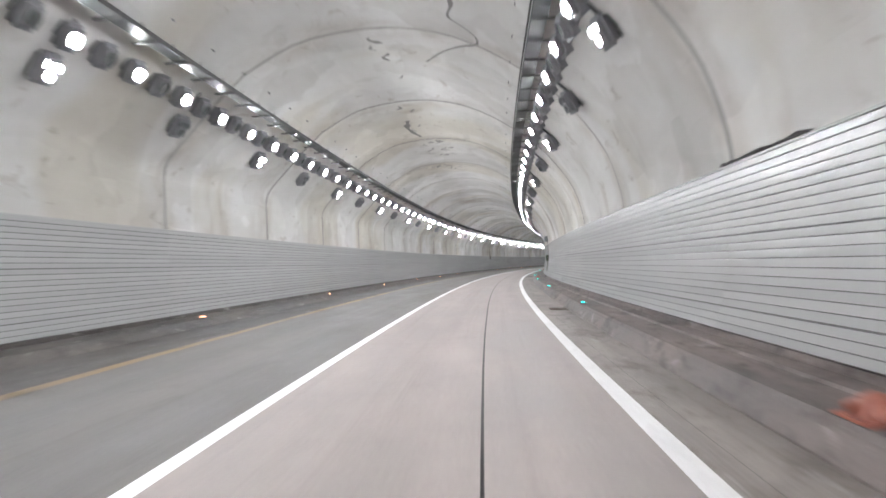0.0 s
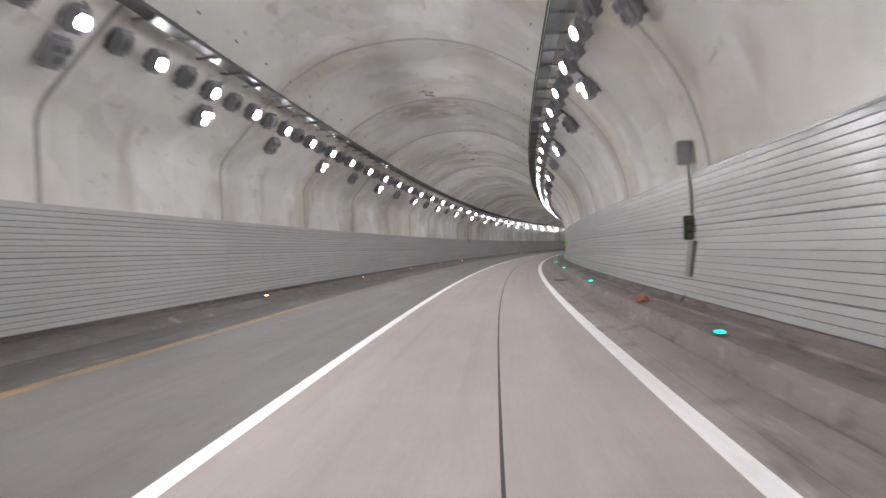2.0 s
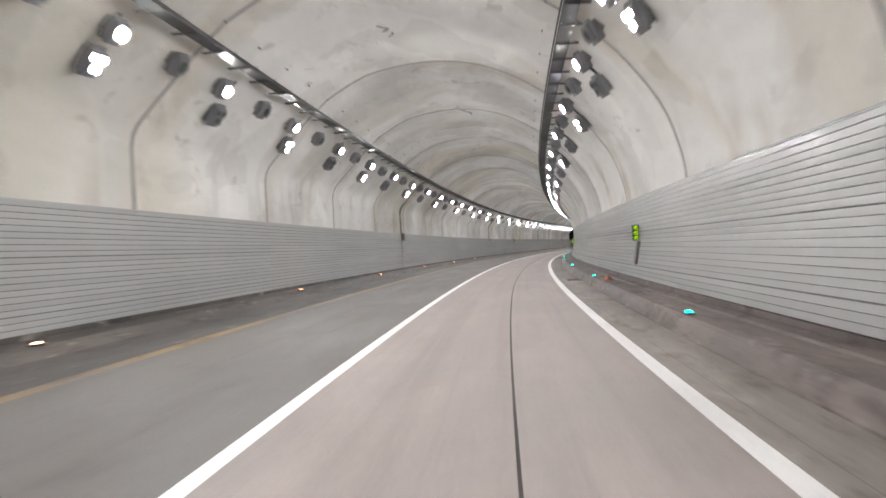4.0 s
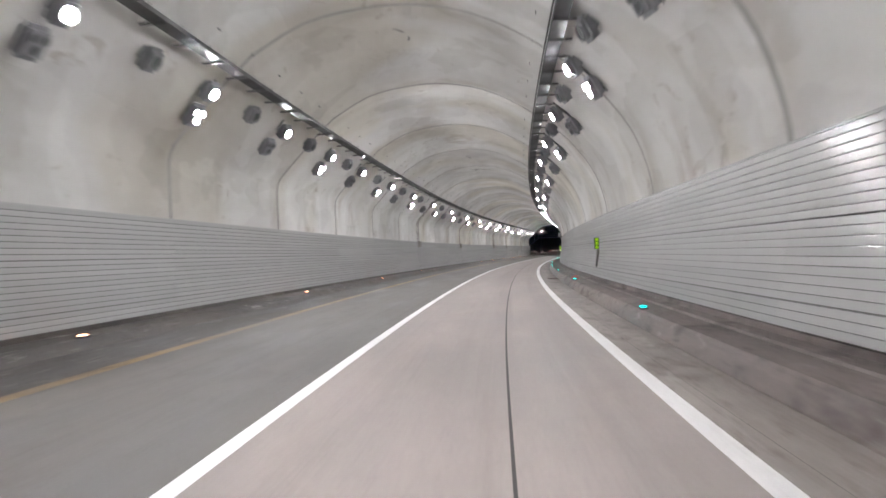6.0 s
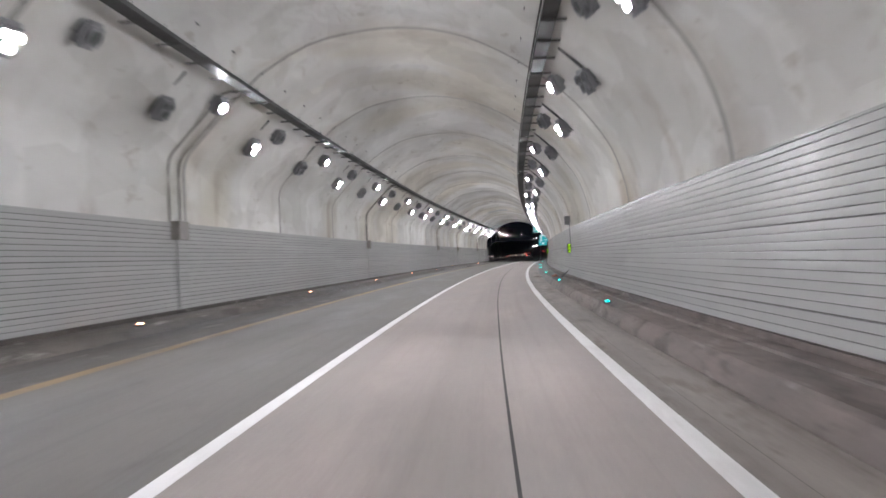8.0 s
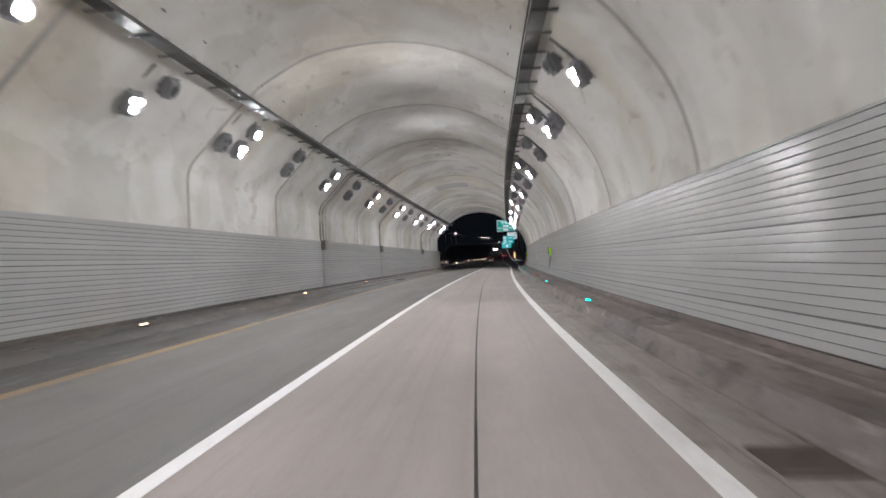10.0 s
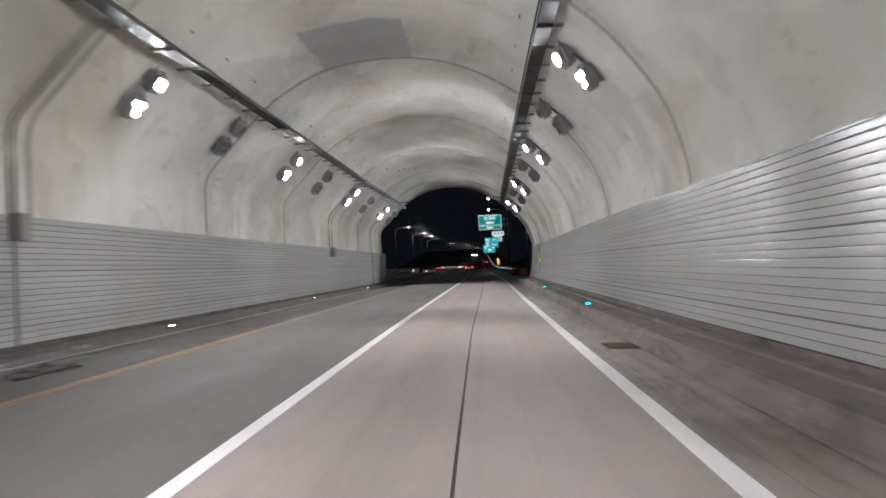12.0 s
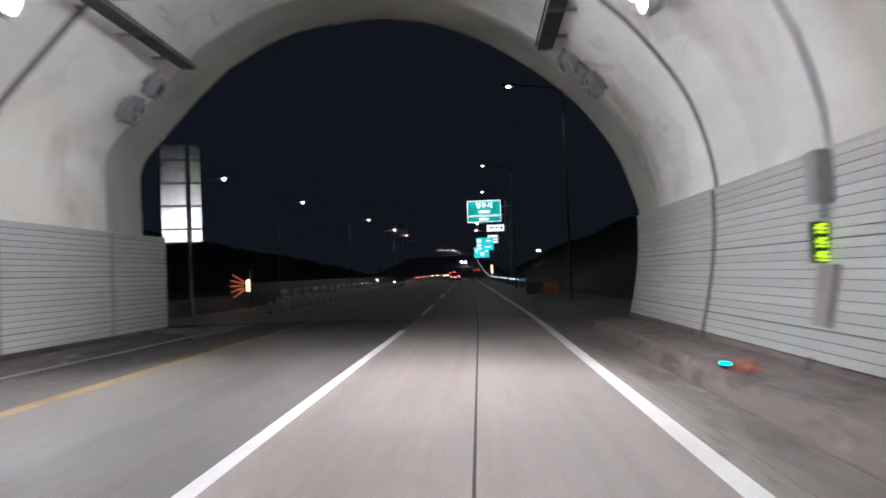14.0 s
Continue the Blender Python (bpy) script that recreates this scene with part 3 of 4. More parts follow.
def strip(name, edge_a, edge_b, material, label="", za=0.0, s0=BACK, s1=PORTAL + 6):
    """A road strip between two edges that may wander along the tunnel."""
    n = int((s1 - s0) / 2)
    verts, faces, coords = [], [], []
    for i in range(n + 1):
        s = s0 + (s1 - s0) * i / n
        for e in (edge_a(s), edge_b(s)):
            verts.append(at(s, e, zr(e) + za))
            coords.append((e, s))
    for i in range(n):
        faces.append((2 * i, 2 * i + 1, 2 * i + 3, 2 * i + 2))
    me = bpy.data.meshes.new(name)
    me.from_pydata(verts, [], faces)
    lay_uv(me, coords)
    return link_mesh(name, me, material, road, label)


strip("middle_slab", lambda s: 1.5, lambda s: seam_u(s) - 0.013, M_ROAD)
strip("joint_seal", lambda s: seam_u(s) - 0.014, lambda s: seam_u(s) + 0.014, M_SEAM, "dark sunken joint seal", za=-0.012)
strip("right_slab", lambda s: seam_u(s) + 0.013, lambda s: 3.58, M_ROAD)
strip("shoulder_slab", lambda s: 3.58, lambda s: 3.845, M_GUTTER, "stained concrete shoulder")
strip("gutter_joint", lambda s: 3.845, lambda s: 3.855, M_GUTTER, "dirt-filled gutter joint", za=-0.004)
strip("gutter", lambda s: 3.855, lambda s: 4.60, M_GUTTER, "stained brown gutter")

lines = thing("lane_marking", "white and yellow painted lane lines", "road marking", kind="structure")
def line(name, u, w, s0, s1, material, label, za=0.004):
    zl = (lambda x: 0.07 + (x + 3.2) * -0.018) if u < -2 else zr
    sweep(name, [(u - w / 2, zl(u - w / 2) + za), (u + w / 2, zl(u + w / 2) + za)], s0, s1, material, lines, label, step=2.0)


line("lane_line", 0.0, 0.15, BACK, 352.4, M_WHITE, "solid white lane line")
line("edge_line", 3.51, 0.19, BACK, PORTAL + 6, M_WHITE, "solid white edge line")
line("yellow_line", -2.99, 0.22, BACK, PORTAL + 6, M_YELLOW, "faded dirty yellow edge line", 0.011)

# ---- kerbs and walkways ----
kerb_r = [(4.40, -0.4), (4.40, -0.09), (4.50, 0.11), (4.55, 0.155), (5.03, 0.158), (5.05, 0.185), (5.295, 0.19), (5.295, 0.275), (5.50, 0.282), (5.50, -0.4)]
kerb_l = [(-4.80, -0.4), (-4.80, 0.03), (-5.08, 0.15), (-5.14, 0.175), (-5.62, 0.19), (-5.80, 0.20), (-5.80, 0.285), (-5.95, 0.29), (-5.95, -0.4)]
walk_r = thing("right_walkway", "stained concrete kerb and walkway beside the road", "kerb", kind="structure")
walk_l = thing("left_walkway", "dirty low concrete kerb along the wall", "kerb", kind="structure")
edges = [BACK] + [j for j in JOINTS if BACK + 2 < j < PORTAL - 4] + [PORTAL]
for a, b in zip(edges[:-1], edges[1:]):
    sweep("kerb_section", kerb_r, a + 0.008, b - 0.008, M_KERB, walk_r, step=2.4, closed=True, caps=True)
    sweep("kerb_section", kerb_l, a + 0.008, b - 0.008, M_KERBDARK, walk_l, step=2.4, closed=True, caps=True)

# ---- wall panels: three courses of ribbed white sheets on each side ----
RIB = (2.47 - 0.285) / 21


def face_u(side, z, depth):
    """Offset of the cladding's face at height z, depth behind its front."""
    return right_u(z) - 0.06 + depth if side > 0 else -5.84 - depth


def extrude(name, side, prof, length, material):
    """A folded sheet of (z, depth) along +y."""
    verts = [(face_u(side, z, d), y, z) for y in (0.001, length - 0.001) for z, d in prof]
    k = len(prof)
    faces = [(j, j + 1, k + j + 1, k + j) for j in range(k - 1)]
    me = bpy.data.meshes.new(name)
    me.from_pydata(verts, [], faces if side > 0 else [f[::-1] for f in faces])
    for p in me.polygons:
        p.use_smooth = True
    me.set_sharp_from_angle(angle=radians(40))
    me.materials.append(material)
    return me


def slat_mesh(side, row):
    """One slightly cambered slat with lips folded back at both edges."""
    z = 0.285 + row * RIB
    gap = 0.0050 if side > 0 else 0.0068
    low = 0.010 if row in (0, 3, 12) else gap
    high = RIB - (0.010 if row in (2, 11, 20) else gap)
    return extrude("slat", side, [(z + low - 0.001, 0.017), (z + low, 0.0), (z + (low + high) / 2, -0.0016), (z + high, 0.0), (z + high + 0.001, 0.017)], JOINT, M_PANEL)


for side, name in ((1, "right_wall_cladding"), (-1, "left_wall_cladding")):
    clad = thing(name, "glossy white slatted enamel wall cladding panels", "wall cladding", kind="structure")
    slats = [slat_mesh(side, r) for r in range(21)]
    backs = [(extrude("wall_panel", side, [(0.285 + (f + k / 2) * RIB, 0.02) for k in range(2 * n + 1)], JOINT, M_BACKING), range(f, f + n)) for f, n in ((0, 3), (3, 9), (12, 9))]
    for s in [JOINTS[0] - JOINT] + JOINTS:
        if not BACK < s < PORTAL - 5:
            continue
        a, b = at(s, side * 5.6, 0), at(s + JOINT, side * 5.6, 0)
        d = b - a
        m = Matrix.Translation(a) @ Matrix.Rotation(math.atan2(-d.x, d.y), 4, "Z") @ Matrix(((1, 0, 0, 0), (0, math.hypot(d.x, d.y) / JOINT, 0, 0), (0, d.z / JOINT, 1, 0), (0, 0, 0, 1))) @ Matrix.Translation((-side * 5.6, 0, 0))
        for back, rows in backs:
            panel = new("wall_panel", back)
            panel.parent = clad
            panel.matrix_world = m
            for r in rows:
                new("slat", slats[r]).parent = panel
    # the last short bay up to the portal
    last = max(s for s in JOINTS if s < PORTAL - 5) + JOINT
    stop = PORTAL if side > 0 else PORTAL + 1.1
    if last < stop - 0.5:
        k = (stop - last) / JOINT
        for back, rows in backs:
            panel = new("wall_panel", back)
            panel.parent = clad
            panel.matrix_world = post(last) @ Matrix.Diagonal((1, k, 1, 1))
            for r in rows:
                new("slat", slats[r]).parent = panel
    z = 2.472
    u = right_u(z) if side > 0 else -5.90
    sweep("top_rail", [(u - side * 0.075, z - 0.02), (u - side * 0.075, z + 0.012), (u + side * 0.02, z + 0.02), (u + side * 0.02, z - 0.02)], BACK, stop - 0.05, M_PANEL, clad, "bright folded top rail", step=JOINT / 2, closed=True)

    for j in (345.0,) if side > 0 else (345.0, PORTAL - 2.05):
        rows = [0.20 + 0.12 * k for k in range(20)]
        prof = [(face_u(side, z, -0.012), z) for z in rows] + [(face_u(side, z, 0.05), z) for z in rows[::-1]]
        sweep("joint_cover", prof, j - 0.085, j + 0.085, M_GROOVE if j == 345.0 else M_STRIP, clad, "dark joint cover over the cladding", step=0.2, closed=True, caps=True)

# ---- ground outside ----
me = bpy.data.meshes.new("ground")
c = at(900, 0, -0.35)
me.from_pydata([(c.x + a, c.y + b, -0.35) for a, b in ((-2500, -2500), (2500, -2500), (2500, 2500), (-2500, 2500))], [], [(0, 1, 2, 3)])
tagged(link_mesh("ground", me, M_SOIL), "dark soil and scrub around the road at night", "ground", kind="structure")
out = thing("outside_road", "concrete road beyond the tunnel, dark at night", "road", kind="structure")
sweep("left_slab", [(-27.0, -9.0), (-26.0, -0.1), (-8.2, 0.06), (-3.07, 0.055), (-1.6, 0.03), (0, -0.01), (1.8 - 0.013, -0.05)], PORTAL + 6.0, 760, M_OUTROAD, out, step=15)
sweep("joint_seal", [(1.785, -0.062), (1.815, -0.062)], PORTAL + 6.0, 760, M_SEAM, out, "dark joint seal", step=15)
sweep("right_slab", [(1.8 + 0.013, -0.05), (3.9, -0.09), (7.2, -0.13), (9.5, -0.30), (22.0, -9.0)], PORTAL + 6.0, 760, M_OUTROAD, out, step=15)
sweep("left_apron", [(-9.0, 0.0), (-4.80, 0.028)], PORTAL + 0.02, PORTAL + 6.0, M_GUTTER, out, "dirty concrete apron", step=3)
sweep("right_apron", [(4.59, zr(4.6)), (6.0, -0.13), (9.5, -0.30)], PORTAL - 0.02, PORTAL + 6.0, M_GUTTER, out, "dirty concrete apron", step=3)
sweep("edge_line", [(3.42, -0.072), (3.60, -0.075)], PORTAL + 6, 700, M_WHITE, out, "white edge line", step=10)
sweep("yellow_line", [(-3.10, 0.062), (-2.88, 0.060)], PORTAL + 6, 700, M_YELLOW, out, "yellow edge line", step=10)
for k in range(20):
    sweep("lane_dash", [(-0.075, 0.004), (0.075, 0.0)], 360.0 + 20 * k, 369.0 + 20 * k, M_WHITE, out, "white lane dash", step=8)


def outside(s, u=0.0, z=0.0, turn=0.0):
    """Pose beside the outside road, its offset counted from the tunnel's straight axis."""
    return post(s, u + 0.016 * max(0.0, s - 358.0), z, turn)

# ---- lamps ----
def tube(r0, r1, z0, z1, m, bm, sides=18):
    """A short thick-walled ring along z, added to bm."""
    rings = [[bm.verts.new(m @ Vector((r * math.cos(math.tau * k / sides), r * math.sin(math.tau * k / sides), z))) for k in range(sides)] for r, z in ((r0, z0), (r1, z0), (r1, z1), (r0, z1))]
    for a, b in zip(rings, rings[1:] + rings[:1]):
        for k in range(sides):
            bm.faces.new((a[k], a[(k + 1) % sides], b[(k + 1) % sides], b[k]))
    return bm


def lamp_kind(side, lit, modules):
    """A flood lamp on a bracket; its glass looks down, inwards and back along the road."""
    m = thing("tunnel_lamp", ("lit white" if lit else "unlit dark grey") + " square tunnel flood lamp on the lining", "lamp", "tunnel lamps")
    face = Vector((-0.87, -0.19, -0.45) if side > 0 else (0.82, -0.18, -0.54)).normalized()
    turn = face.to_track_quat("-Z", "Y").to_matrix()
    w = 0.50 if modules == 1 else 0.58
    bm = block((w, w, 0.21), (0, 0, 0.01), 0.075, turn)
    for i in range(5):
        c = turn @ Vector((-0.16 + 0.08 * i, 0, 0.12))
        block((0.018, 0.42, 0.06), c, 0, turn, bm)
    shell = bm
    for x, y, r in ((0.0, 0.0, 0.13),) if modules == 1 else ((-0.11, 0.10, 0.072), (0.11, 0.10, 0.072), (0.0, -0.09, 0.085)):
        bm = bmesh.new()
        bmesh.ops.create_cone(bm, cap_ends=True, segments=20, radius1=r * 0.9, radius2=r, depth=0.016, matrix=Matrix.Translation(turn @ Vector((x, y, -0.101))) @ turn.to_4x4())
        tube(r + 0.012, r + 0.026, -0.142, -0.09, Matrix.Translation(turn @ Vector((x, y, 0))) @ turn.to_4x4(), shell)
        part("lens", bm, M_LIT if lit else M_GLASSOFF, m, "glowing white lens" if lit else "dark glass lens")
    part("housing", shell, M_LAMPBODY, m)
    reach = Vector((-0.27, 0.0, 0.27)) if side < 0 else Vector((0.24, 0, 0.22))
    q = reach.to_track_quat("Z", "X").to_matrix()
    part("bracket", block((0.22, 0.34, reach.length), reach / 2, 0.01, q), M_LAMPBODY, m)
    if modules == 3:
        across = Vector((0.50 if side < 0 else -0.48, 0, 0.45))
        q = across.to_track_quat("Z", "Y").to_matrix()
        part("mounting_bar", block((0.10, 0.16, 1.25), across * 0.5 + reach * 0.72, 0.01, q), M_DARKSTEEL, m, "dark sloping mounting bar")
    return m


KINDS = {(sd, lt, n): lamp_kind(sd, lt, n) for sd in (-1, 1) for lt in (True, False) for n in (1, 3)}
LOW, HIGH = [], []
for k in range(-6, 5):
    LOW += [(59.6 + 13.07 * k, True), (65.8 + 13.07 * k, False)]
LOW += [(124.4, True), (130.6, False)]
for k in range(10):
    LOW += [(137.0 + 13.13 * k, True), (143.1 + 13.15 * k, False)]
NEAR_EXIT = [(263.0, 269.1), (276.1, 282.2), (289.15, 295.4), (302.35, 308.4), (315.7, 321.8), (329.4, 335.7), (343.0, 348.65)]  # lit, unlit
for a, b in NEAR_EXIT:
    LOW += [(a, True), (b, False)]
s = 20.25 - 2.62 * 13
while s < 58.5:
    HIGH += [(s, True), (s + 1.31, False)]
    s += 2.62
lit = [59.6, 62.5, 65.6, 68.8, 72.0, 75.3, 78.6, 81.9, 85.2, 89.0, 93.3, 97.8, 102.3, 106.8, 111.8, 117.3, 123.6, 130.1, 136.6, 143.2, 149.7, 156.3, 163.0, 169.7, 176.4, 183.0, 191.7, 200.7, 211.3, 224.0, 237.0, 249.9, 263.0]
for a, b in zip(lit[:-1], lit[1:]):
    HIGH += [(a, True), (b - 6.9 if a > 200 else (a + b) / 2, False)]
for a, b in NEAR_EXIT:
    HIGH += [(a, True), (b, False)]
used = set()
for rows, spots, modules in ((LOW, {-1: (-5.00, 4.86), 1: (4.27, 4.95)}, 3), (HIGH, {-1: (-4.50, 5.32), 1: (3.79, 5.38)}, 1)):
    for s, on in rows:
        if not BACK + 1.5 < s < PORTAL - 2.2:
            continue
        for side in (-1, 1):
            u, z = spots[side]
            key = (side, on, modules)
            if key in used:
                copy_thing(KINDS[key], post(s, u, z))
            else:
                KINDS[key].matrix_world = post(s, u, z)
                used.add(key)

# ---- cable trays ----
for side, uu, zz, name in ((-1, -3.82, 5.66, "cable_tray"), (1, 3.365, 5.70, "cable_tray")):
    up = 0.40 if side < 0 else 0.28
    tray = thing(name, "grey galvanised cable tray hung under the tunnel crown", "cable tray", "cable trays")
    prof = [(uu - 0.15, zz + 0.09), (uu - 0.15, zz), (uu + 0.15, zz), (uu + 0.15, zz + 0.09), (uu + 0.14, zz + 0.09), (uu + 0.14, zz + 0.012), (uu - 0.14, zz + 0.012), (uu - 0.14, zz + 0.09)]
    s = BACK + 0.5
    while s < PORTAL - 2.8:
        e = min(s + 4.857, PORTAL - 2.8)
        sweep("tray_section", prof, s + 0.01, e - 0.01, M_STEEL, tray, step=2.5, closed=True, caps=True)
        s = e
    sweep("cable", [(uu + 0.06 * math.cos(a), zz + 0.07 + 0.06 * math.sin(a)) for a in [math.tau * i / 8 for i in range(8)]], BACK + 0.5, PORTAL - 2.7, M_SEAM, tray, "black power cable", step=3.0, closed=True)
    if side > 0:
        sweep("side_cable", [(uu - 0.18 + 0.02 * math.cos(a), zz + 0.10 + 0.02 * math.sin(a)) for a in [math.tau * i / 6 for i in range(6)]], BACK + 0.5, PORTAL - 2.8, M_SEAM, tray, "thin black cable beside the tray", step=3.0, closed=True)
    bm = block((0.50, 0.06, 0.045), (side * 0.09, 0, -0.024), 0.008)
    rod((side * 0.13, 0, 0), (side * 0.13, 0, up - 0.05), 0.012, sides=6, bm=bm)
    me = bpy.data.meshes.new("hanger")
    bm.to_mesh(me)
    bm.free()
    me.materials.append(M_STEEL)
    s = -16.52
    while s < PORTAL - 2.8:
        ob = new("hanger", me)
        ob.parent = tray
        ob.matrix_world = post(s, uu, zz)
        s += 1.604
    # anchors in the crown beside the tray
    bm = block((0.025, 0.14, 0.05), (0, 0, -0.02), 0.008)
    hook = link("crown_anchor", bm, M_DARKSTEEL)
    tagged(hook, "small dark steel anchor in the concrete crown", "anchor", "crown anchors")
    u = -3.70 if side < 0 else 2.97
    z = float(np.interp(u, [p[0] for p in SECTION[::-1]][4:-20], [p[1] for p in SECTION[::-1]][4:-20]))
    first = True
    s = BACK + 2
    while s < PORTAL - 5:
        if first:
            hook.matrix_world = post(s, u, z)
            first = False
        else:
            copy_thing(hook, post(s, u, z))
        s += 2.43
    bar = part("cross_bar", block((0.62, 0.07, 0.07), (-side * 0.36, 0, 0.16), 0.01), M_DARKSTEEL, tray)
    bar.matrix_world = post(344.6, uu, zz)
    if side > 0:
        for u in (-2.0, -1.2, -0.4, 0.5, 1.3):
            copy_thing(hook, post(347.2, u, crown_z(u)))

# ---- small lights on the kerbs ----
def delineator(name, label, material):
    m = thing(name, label, "delineator light", "kerb lights")
    bm = block((0.16, 0.26, 0.04), (0, 0, 0.02), 0.01)
    part("base", bm, M_DARKSTEEL, m)
    bm = block((0.10, 0.06, 0.022), (0, 0, 0.048), 0.008)
    part("lens", bm, material, m, "glowing lens")
    return m


amber = delineator("amber_delineator", "amber light on the dirty kerb", M_AMBER)
teal = delineator("green_delineator", "blue-green light on the walkway's edge", M_TEAL)
AMBER_S = [-4.6, 11.9, 28.3, 44.8, 61.3, 77.9, 94.0, 110.0, 126.0, 141.5, 157.8, 174.3, 191.2, 207.6, 223.5, 239.6, 255.8, 271.9, 288.0, 304.5, 321.0, 337.4]
TEAL_S = [28.7, 44.9, 62.4, 78.2, 94.4, 110.6, 126.7, 142.6, 159.6, 176.8, 193.0, 209.5, 226.0, 242.3, 258.4, 274.6, 307.0, 323.3, 341.3]
for kind, places, u, z in ((amber, AMBER_S, -5.16, 0.178), (teal, TEAL_S, 4.60, 0.155)):
    kind.matrix_world = post(places[0], u, z)
    for s in places[1:]:
        copy_thing(kind, post(s, u, z))

# ---- signs on the right wall ----
M_COVER = surf("dusty_cover_sheet", (0.17, 0.158, 0.15), (0.25, 0.235, 0.222), size=0.4, fine=30, bump=0.05, vary=0.1, rough=(0.5, 0.7))
def exit_sign(lit=True, box=True, top=2.83, cover=True):
    m = thing("exit_sign", "small wall sign with yellow-green glowing symbols" if lit else "small unlit brown wall sign with a horn box above", "sign", "wall signs")
    part("case", block((0.18, 0.12, 0.43), (-0.12, 0, 1.50), 0.012), M_SIGNBACK, m)
    for z in (1.645, 1.50, 1.355):
        for dy, dz, w, h in ((0.01, 0.045, 0.10, 0.026), (-0.045, 0.01, 0.05, 0.03), (0.0, 0.012, 0.04, 0.05), (0.045, -0.005, 0.05, 0.024), (-0.03, -0.04, 0.05, 0.03), (0.04, -0.045, 0.045, 0.026)):
            part("symbol_bar", block((0.85 * w, 0.008, 0.9 * h), (-0.12 + 0.85 * dy, -0.063, z + 0.9 * dz)), M_SIGNLED if lit else M_GRATE, m, "glowing symbol bar" if lit else "dull symbol bar")
    if cover:
        part("cable_cover", block((0.12, 0.42, 0.64), (-0.12, -0.16, 0.95), 0.012, Matrix.Rotation(0.15, 3, "Y")), M_COVER, m, "dusty grey sheet cable cover")
    if box:
        bm = block((0.26, 0.26, 0.42), (-0.16, 0, top), 0.02) if top > 2.5 else block((0.24, 0.30, 0.56), (-0.06, 0, top), 0.02)
        part("horn_box", bm, M_GREYBOX, m, "grey box above the cladding")
        for y in (-0.03, 0.05):
            part("conduit", pipe([(-0.06, y, top - 0.2), (-0.05, y, 2.0), (-0.05, y, 1.75)], 0.014), M_DARKSTEEL, m)
        if top < 2.5:
            path = [(right_u(z) - 5.55 - 0.03, 0, z) for z in (2.5, 2.9, 3.3, 3.7, 4.1, 4.5)]
            part("upper_conduit", pipe([(-0.06, 0, top + 0.18)] + path, 0.03), M_GREYBOX, m)
        drop = [(-0.06, 0.02, 1.30), (-0.06, 0.02, 1.0), (-0.09, 0.0, 0.72), (-0.20, -0.05, 0.48), (-0.38, -0.1, 0.30), (-0.55, -0.12, 0.17)] if not cover else [(-0.06, 0.02, 0.65), (-0.12, 0, 0.45), (-0.34, 0, 0.18)]
        part("lower_conduit", pipe(drop, 0.026), M_DARKSTEEL, m, "dark cable hanging down to the kerb")
    return m


for s, on, bx in ((67.75, False, True), (122.0, True, False), (176.15, True, False), (231.75, True, True), (285.3, True, False), (340.6, True, True)):
    sg = exit_sign(on, bx, 2.18 if s > 300 else 2.83, s != 231.75)
    sg.matrix_world = post(s, 5.55, 0)

# ---- hydrant outlets on the walkway ----
def hydrant():
    m = thing("hydrant_outlet", "low red-orange painted hydrant outlet on the walkway", "hydrant", "hydrant outlets")
    bm = bmesh.new()
    bmesh.ops.create_cone(bm, cap_ends=True, segments=8, radius1=0.24, radius2=0.15, depth=0.18, matrix=Matrix.Translation((0, 0, 0.10)))
    bmesh.ops.create_cone(bm, cap_ends=True, segments=8, radius1=0.15, radius2=0.05, depth=0.06, matrix=Matrix.Translation((0, 0, 0.22)))
    bmesh.ops.scale(bm, vec=(0.85, 1.3, 1), verts=bm.verts)
    part("body", bm, M_ORANGE, m)
    part("base_plate", block((0.42, 0.70, 0.03), (0, 0, 0.015), 0.008), M_ORANGE, m)
    for y in (-1, 1):
        part("spout", rod((-0.03, y * 0.20, 0.10), (-0.05, y * 0.42, 0.06), 0.075, 0.045), M_ORANGE, m)
    part("cap", rod((-0.14, 0, 0.12), (-0.22, 0, 0.10), 0.06, 0.055), M_ORANGE, m)
    return m


hy = hydrant()
flat = Matrix.Diagonal((0.85, 0.85, 0.75, 1))
hy.matrix_world = post(12.1, 4.74, 0.157) @ flat
for s in (68.9, 123.4, 178.2, 232.6, 286.4, 341.0):
    copy_thing(hy, post(s, 4.74, 0.157) @ flat)

# ---- drain grates in the gutter ----
grate = thing("drain_grate", "rusty dark iron drain grate in the gutter", "drain", "drain grates")
for y in (-0.37, 0.37):
    part("frame", block((0.50, 0.05, 0.03), (0, y, 0)), M_GRATE, grate)
part("pit", block((0.49, 0.74, 0.006), (0, 0, -0.006)), M_SEAM, grate)
for i in range(9):
    part("bar", block((0.48, 0.03, 0.024), (0, -0.32 + 0.08 * i, 0.0)), M_GRATE, grate)
grate.matrix_world = post(130.9, 4.15, zr(4.15) + 0.012) @ Matrix.Rotation(0.025, 4, "Y")
for s in (31.4, 87.1, 187.3, 243.2, 299.0):
    copy_thing(grate, post(s, 4.15, zr(4.15) + 0.012) @ Matrix.Rotation(0.025, 4, "Y"))

